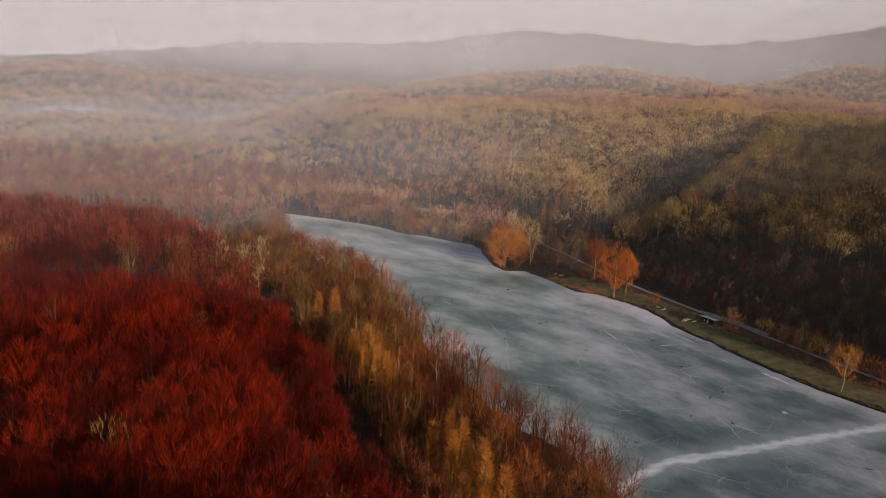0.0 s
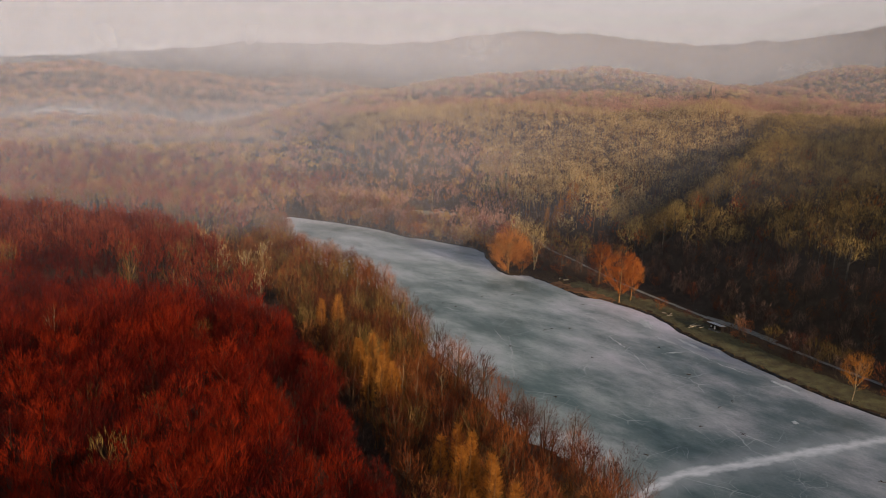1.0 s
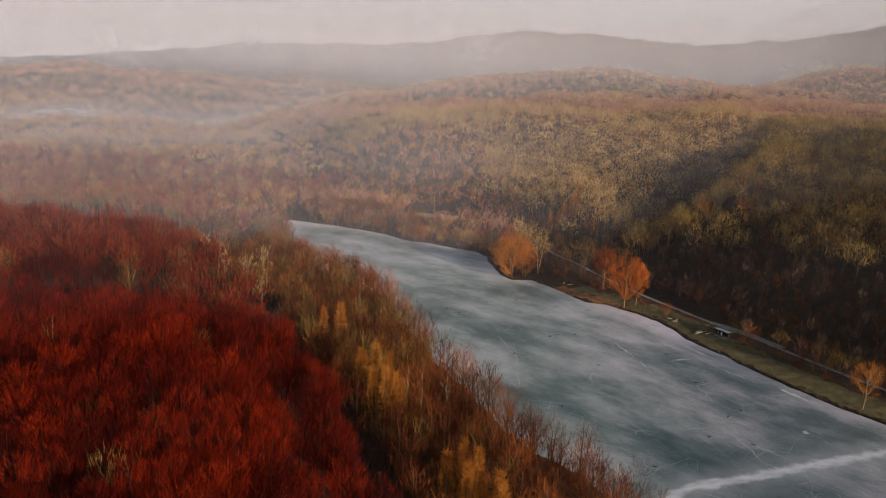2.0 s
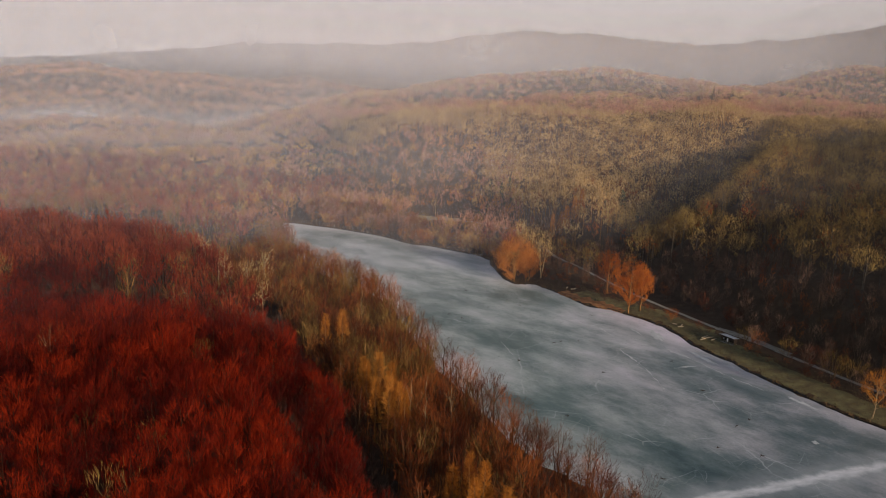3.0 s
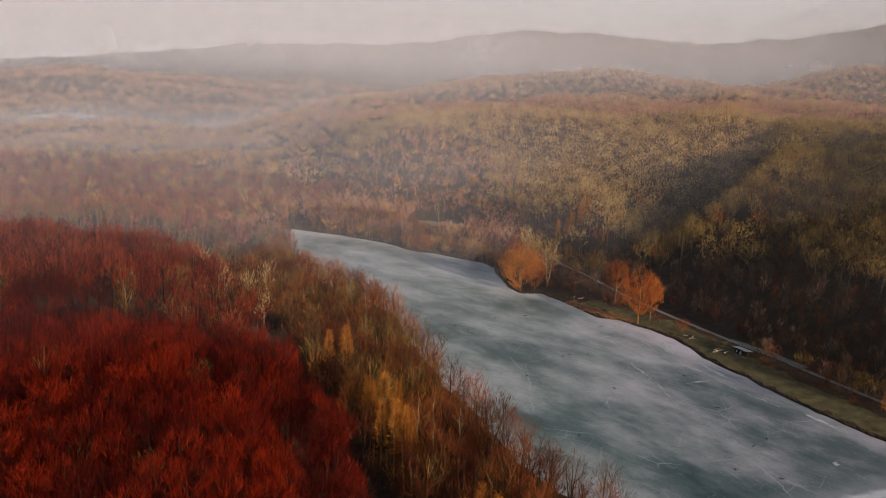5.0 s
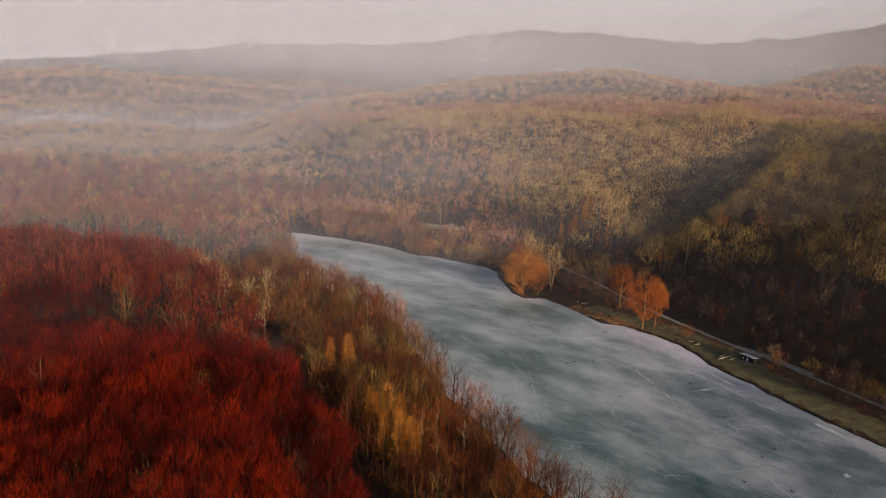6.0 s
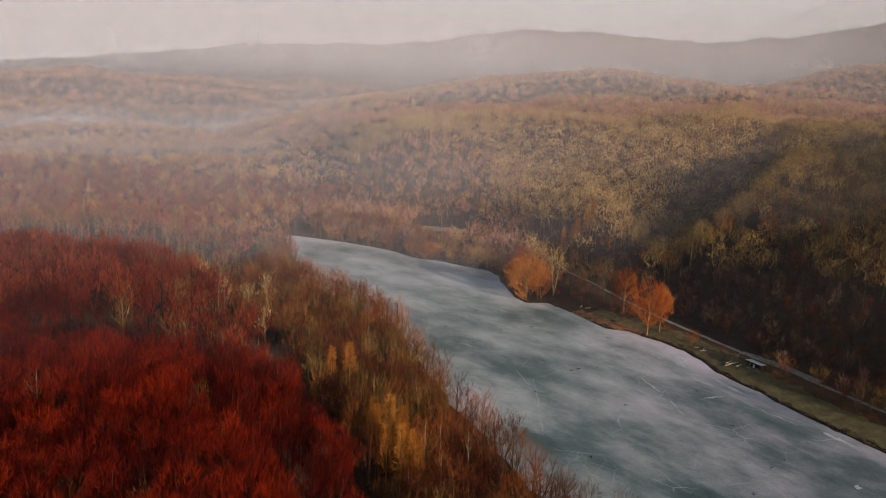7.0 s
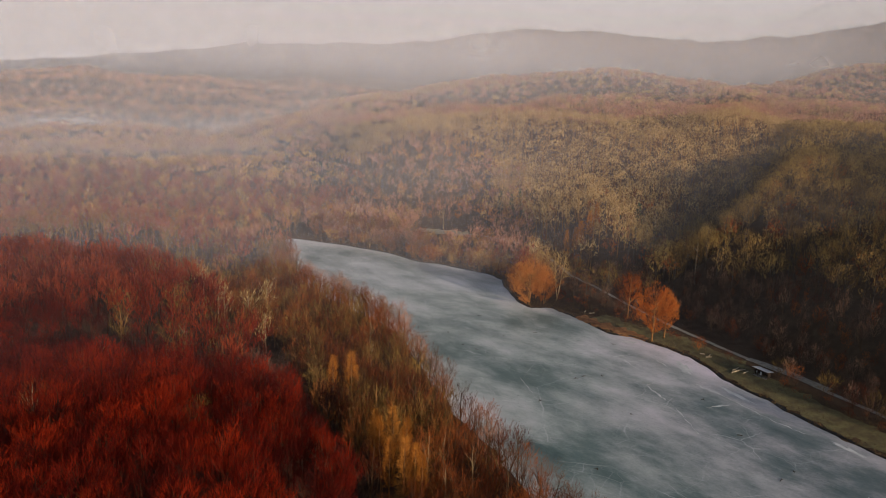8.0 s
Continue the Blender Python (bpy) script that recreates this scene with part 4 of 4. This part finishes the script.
# ---------------------------------------------------------------- shelter by the road
TIMBER = plain_noise("dark_weathered_timber", [(0.3, (0.020, 0.013, 0.009)), (0.7, (0.065, 0.043, 0.028))], 2.0, 0.8, (1, 1, 6))
FELT = plain_noise("grey_roofing_felt", [(0.3, (0.30, 0.30, 0.31)), (0.7, (0.46, 0.455, 0.46))], 0.9, 0.8)
WHITE = plain_noise("white_painted_board", [(0.3, (0.62, 0.60, 0.56)), (0.7, (0.80, 0.78, 0.74))], 2.0, 0.6)
LOGS = plain_noise("pale_split_logs", [(0.3, (0.30, 0.21, 0.12)), (0.7, (0.52, 0.40, 0.26))], 1.5, 0.85)


def box(bm, x0, x1, y0, y1, z0, z1, tilt=0.0):
    """A block with softened edges; tilt raises its far side."""
    made = bmesh.ops.create_cube(bm, size=1.0)["verts"]
    for v in made:
        v.co = Vector((x0 + (v.co.x + 0.5) * (x1 - x0), y0 + (v.co.y + 0.5) * (y1 - y0), z0 + (v.co.z + 0.5) * (z1 - z0)))
        v.co.z += tilt * (v.co.y - y0)
    edges = list({e for v in made for e in v.link_edges})
    bmesh.ops.bevel(bm, geom=edges, offset=min(0.02, 0.2 * min(x1 - x0, y1 - y0, z1 - z0)), segments=1, affect="EDGES")


def block(name, parent, mat, *size, label="", tilt=0.0):
    bm = bmesh.new()
    box(bm, *size, tilt=tilt)
    return part(name, bm, mat, parent, label)


shelter = tagged(new("roadside_shelter"), "open dark timber shelter with a grey felt roof", "shelter")
shelter.matrix_basis = pose(79.6, 260.6, float(ground(np.array([79.6]), np.array([260.6]))[0]), 0, 0, 122)
shelter.scale = (0.8, 0.8, 0.85)
block("plinth", shelter, GRAVEL, -3.1, 3.1, -1.6, 1.7, -0.9, 0.12, label="pale concrete plinth")
for k in range(14):
    block("wall_board", shelter, TIMBER, -3.0 + k * 0.428, -3.0 + k * 0.428 + 0.41, -1.55, -1.50 + 0.012 * (k % 2), 0.12, 2.35)
for x in (-3.0, 2.92):
    for k in range(6):
        block("side_board", shelter, TIMBER, x, x + 0.06, -1.45 + k * 0.34, -1.45 + k * 0.34 + 0.32, 0.12, 2.4 + 0.04 * k)
for x in (-2.95, -1.0, 0.95, 2.8):
    block("post", shelter, TIMBER, x, x + 0.14, 1.42, 1.56, 0.12, 2.72)
block("beam", shelter, TIMBER, -3.2, 3.2, 1.40, 1.58, 2.72, 2.90)
roof = block("roof", shelter, FELT, -3.6, 3.6, -2.1, 2.3, 2.40, 2.54, label="grey felt roof with a shallow pitch", tilt=0.13)
block("fascia", roof, TIMBER, -3.62, 3.62, 2.302, 2.36, 2.78, 3.12)
block("bench", shelter, TIMBER, -2.6, 2.6, -1.2, -0.75, 0.5, 0.57)
block("notice_board", shelter, WHITE, -0.9, -0.1, 1.60, 1.66, 0.9, 2.2, label="white notice board")
block("notice_board", shelter, WHITE, 1.2, 1.6, 1.60, 1.66, 1.3, 2.1, label="small white board")


def log_thing(x, y, length, radius, turn):
    rng = np.random.default_rng(int(x * 10))
    path = [(-length / 2, 0, 0), (0, rng.normal(0, 0.04), 0.01), (length / 2, 0, 0)]
    v, t = tube(path, [radius, radius * 0.95, radius * 0.85], 8)
    caps = [tuple(range(8)), tuple(range(23, 15, -1))]
    me = bpy.data.meshes.new("log")
    me.from_pydata([tuple(p) for p in v], [], [tuple(int(i) for i in q) for q in t] + caps)
    me.materials.append(LOGS)
    ob = tagged(new("log", me), "pale cut log lying on the grass bank", "log", "logs by the shelter")
    ob.matrix_basis = pose(x, y, float(ground(np.array([x]), np.array([y]))[0]) + radius * 0.8 + 0.05, 0, 0, turn)


for x, y, length, radius, turn in ((70.3, 259.8, 3.6, 0.2, 35), (71.6, 260.8, 4.2, 0.22, 38), (72.8, 261.0, 3.4, 0.18, 30), (71.2, 262.0, 3.8, 0.2, 44), (65.5, 272.5, 2.0, 0.22, 10),
                                   (66.4, 274.2, 1.8, 0.2, 60), (64.2, 275.5, 1.6, 0.2, -20), (31.5, 316, 2.4, 0.25, 25), (29, 318, 1.8, 0.25, 70), (73.5, 259.2, 3.0, 0.18, 42)):
    log_thing(x + 2.0, y + 4.5, length, radius, turn)


# ---------------------------------------------------------------- marks on the ice
def ice_ridge(line, half, seed):
    """A low uneven pressure ridge of broken white ice."""
    rng = np.random.default_rng(seed)
    p = np.array(line, float)
    n = max(6, int(np.linalg.norm(p[-1] - p[0]) / 1.2))
    t = np.linspace(0, 1, n)
    seg = np.linspace(0, 1, len(p))
    c = np.column_stack([np.interp(t, seg, p[:, 0]), np.interp(t, seg, p[:, 1])]) + rng.normal(0, 0.25, (n, 2))
    d = p[-1] - p[0]
    s = np.array([-d[1], d[0]]) / np.linalg.norm(d)
    w = half * rng.uniform(0.05, 0.9, n) ** 1.5 * np.sin(np.pi * np.clip(t, 0.04, 0.96)) ** 0.4
    rows = np.stack([np.column_stack([c - s * w[:, None], np.full(n, 0.006)]), np.column_stack([c, 0.012 + 0.03 * rng.uniform(0, 1, n)]), np.column_stack([c + s * w[:, None], np.full(n, 0.006)])], 1)
    quads = [(3 * i + j, 3 * i + j + 1, 3 * i + j + 4, 3 * i + j + 3) for i in range(n - 1) for j in range(2)]
    tagged(new("ice_ridge", mesh_from("ice_ridge", rows.reshape(-1, 3), np.array(quads), [SNOW])), "thin white pressure ridge across the lake ice", "ice ridge", "ridges on the ice")


for k, (line, half) in enumerate((([(2.3, 251), (5.8, 238)], 0.3), ([(40, 248.4), (46.5, 255.7), (55.3, 257.6)], 0.35), ([(56.9, 253.6), (63.8, 244.1)], 0.6),
                                  ([(55.2, 235.6), (63.3, 239.1)], 0.6), ([(37.6, 271.4), (40.8, 264.1)], 0.35), ([(46.3, 279.5), (49.1, 273.3), (51.9, 265.9)], 0.45),
                                  ([(41.3, 249.9), (46.1, 235.4)], 0.5), ([(34.7, 274.2), (40.8, 276.9)], 0.4),
                                  ([(46.1, 235.4), (48.8, 216.3)], 0.3), ([(-6, 233), (5.6, 233.1)], 0.25), ([(-32.5, 317.1), (-12.4, 327.6), (1.2, 332.2)], 0.25),
                                  ([(-10, 249.6), (-6, 237.1)], 0.25), ([(63.8, 244.1), (71, 231), (78, 222)], 0.35))):
    ice_ridge(line, half * 1.1, 40 + k)


def snow_patch(x, y, rx, ry, turn, seed):
    rng = np.random.default_rng(seed)
    ring = [(math.cos(a) * rx * f, math.sin(a) * ry * f, 0.004) for a, f in zip(np.linspace(0, 2 * math.pi, 25)[:-1], 1 + rng.normal(0, 0.26, 24))]
    inner = [(x0 * 0.6, y0 * 0.6, 0.035) for x0, y0, _ in ring]
    faces = [(i, (i + 1) % 24, 24 + (i + 1) % 24, 24 + i) for i in range(24)] + [tuple(range(24, 48))]
    me = bpy.data.meshes.new("snow_patch")
    me.from_pydata(ring + inner, [], faces)
    me.materials.append(SNOW)
    ob = tagged(new("snow_patch", me), "small patch of white snow on the ice", "snow patch", "snow patches on the ice")
    ob.matrix_basis = pose(x, y, 0.004, 0, 0, turn)


for k, spot in enumerate(((57, 267, 1.7, 4.6, 8), (0, 330, 1.9, 1.9, 0), (66.5, 248, 0.9, 6.5, 26), (86, 214, 0.7, 4.0, 30), (79, 190, 0.8, 0.9, 0), (43, 290, 2.5, 1.0, 0))):
    snow_patch(*spot, 60 + k)


def ice_twig(x, y, seed):
    rng = np.random.default_rng(seed)
    b = Build()
    for k in range(4):
        a = rng.uniform(0, 6.28)
        b.add(*tube([(0, 0, 0.05), (0.4 * math.cos(a), 0.4 * math.sin(a), 0.16), (0.9 * math.cos(a + 0.3), 0.9 * math.sin(a + 0.3), 0.05)], [0.07, 0.05, 0.02], 4), 0)
    v, t, m = b.done()
    ob = tagged(new("fallen_branch", mesh_from("fallen_branch", v, t, [DARK_BARK])), "small dark branch frozen into the ice", "branch", "branches on the ice")
    ob.matrix_basis = pose(x, y, 0, 0, 0, rng.uniform(0, 360))


rng = np.random.default_rng(70)
for k in range(46):
    x, y = rng.uniform(-40, 90), rng.uniform(150, 350)
    if off_shore(np.array([x]), np.array([y]))[0] < -5:
        ice_twig(x, y, 71 + k)


# ---------------------------------------------------------------- haze
def haze_material():
    """A veil of droplets: mostly clear, lit by the sun and sky; the mesh says how thick it hangs."""
    m, nt, bsdf, out = material("morning_haze")
    nt.nodes.remove(bsdf)
    dense = nt.nodes.new("ShaderNodeAttribute")
    dense.attribute_name = "haze"
    mist = nt.nodes.new("ShaderNodeAttribute")
    mist.attribute_name = "mist"
    wisps = ramp(nt, noise_at(nt, 0.016, 5.0, 0.6, (1, 1, 3.0)), [(0.33, grey(0.25)), (0.68, grey(1.0))])
    slow = ramp(nt, noise_at(nt, 0.004, 2.0, 0.5), [(0.3, grey(0.75)), (0.7, grey(1.15))])
    fac = calc(nt, "ADD", calc(nt, "MULTIPLY", dense.outputs["Fac"], slow), calc(nt, "MULTIPLY", mist.outputs["Fac"], wisps), True)
    clear = nt.nodes.new("ShaderNodeBsdfTransparent")
    white = node(nt, "ShaderNodeBsdfDiffuse", Color=(0.315, 0.309, 0.350, 1))
    # droplets scatter evenly, whichever way the veil hangs
    even = node(nt, "ShaderNodeCombineXYZ", X=0.42, Y=-0.66, Z=0.62)
    nt.links.new(even.outputs[0], white.inputs["Normal"])
    mx = nt.nodes.new("ShaderNodeMixShader")
    nt.links.new(fac, mx.inputs[0])
    nt.links.new(clear.outputs[0], mx.inputs[1])
    nt.links.new(white.outputs[0], mx.inputs[2])
    nt.links.new(mx.outputs[0], out.inputs["Surface"])
    return m


HAZE = haze_material()


def veil(radius, thick, low, rise, west_edge, east=1.0, west=1.45):
    """A curtain of haze round the valley: clear down among the crowns, thickening above them over `rise` metres;
    low: the mist that lies over the crowns west of the given x; east, west: the share of haze on either side. It thins out upwards."""
    angles = np.radians(np.arange(-50, 50.1, 1.0))
    x, y = radius * np.sin(angles), radius * np.cos(angles)
    base = ground(x, y)
    over = base + np.where(off_shore(x, y) > 1.5, 13.0, 0.0)
    if radius > 1500:
        over = base
    lift = [None, 0.0, 0.25, 0.5, 0.75, 1.0, 1.4, None, None]
    rows, dens, mists = [], [], []
    side = step(-x, -west_edge - 90, -west_edge + 90)
    for k, f in enumerate(lift):
        z = base - 6 if k == 0 else np.maximum(80 + radius * (0.065 if k == 7 else 0.125), over + rise * (1.5 if k == 7 else 1.8)) if f is None else over + f * rise
        g = 0.0 if k in (0, 8) else 1.0 if f is None else float(step(f, 0.0, 1.0))
        q = (0.25, 0.8, 1.0, 0.7, 0.35, 0.12, 0.0, 0.0, 0.0)[k]
        rows.append(np.column_stack([x, y, z])), dens.append(thick * g * (east + (west - east) * side)), mists.append(low * q * side)
    n = len(x)
    quads = [(r * n + i, r * n + i + 1, (r + 1) * n + i + 1, (r + 1) * n + i) for r in range(len(rows) - 1) for i in range(n - 1)]
    me = mesh_from("haze", np.concatenate(rows), np.array(quads), [HAZE], smooth=True)
    for key, values in (("haze", dens), ("mist", mists)):
        me.attributes.new(key, "FLOAT", "POINT").data.foreach_set("value", np.concatenate(values).astype(np.float32))
    return tagged(new("haze", me), "thin pinkish morning haze hanging over the valley", "haze", kind="stuff")


veil(190, 0.03, 0.0, 18, -40, 0.1, 0.7)
veil(260, 0.06, 0.0, 20, -20, 0.12, 0.8)
veil(345, 0.13, 0.14, 14, 0, 0.3, 0.95)
veil(470, 0.19, 0.10, 26, 20, 0.3, 1.0)
veil(700, 0.15, 0.42, 24, -200, 1.0, 0.8)
veil(980, 0.15, 0.60, 24, -230, 1.0, 0.6)
veil(1600, 0.30, 0.0, 90, -300, 1.0, 1.0)
veil(2900, 0.46, 0.0, 120, -300, 1.0, 1.0)

# the sky's own haze at the end of sight
m, nt, bsdf, out = material("hazy_sky")
nt.nodes.remove(bsdf)
em = node(nt, "ShaderNodeEmission", Color=(0.608, 0.551, 0.541, 1), Strength=1.0)
nt.links.new(em.outputs[0], out.inputs["Surface"])
bm = bmesh.new()
rows = [[bm.verts.new((4700 * math.sin(radians(a)), 4700 * math.cos(radians(a)), z)) for a in range(-56, 57, 4)] for z in (-300, 1500)]
for a, b, c, d in zip(rows[0], rows[0][1:], rows[1][1:], rows[1]):
    bm.faces.new((a, b, c, d))
me = bpy.data.meshes.new("backdrop")
bm.to_mesh(me)
bm.free()
me.materials.append(m)
tagged(new("backdrop", me), "even pale pinkish-grey hazy sky", "sky", kind="structure")
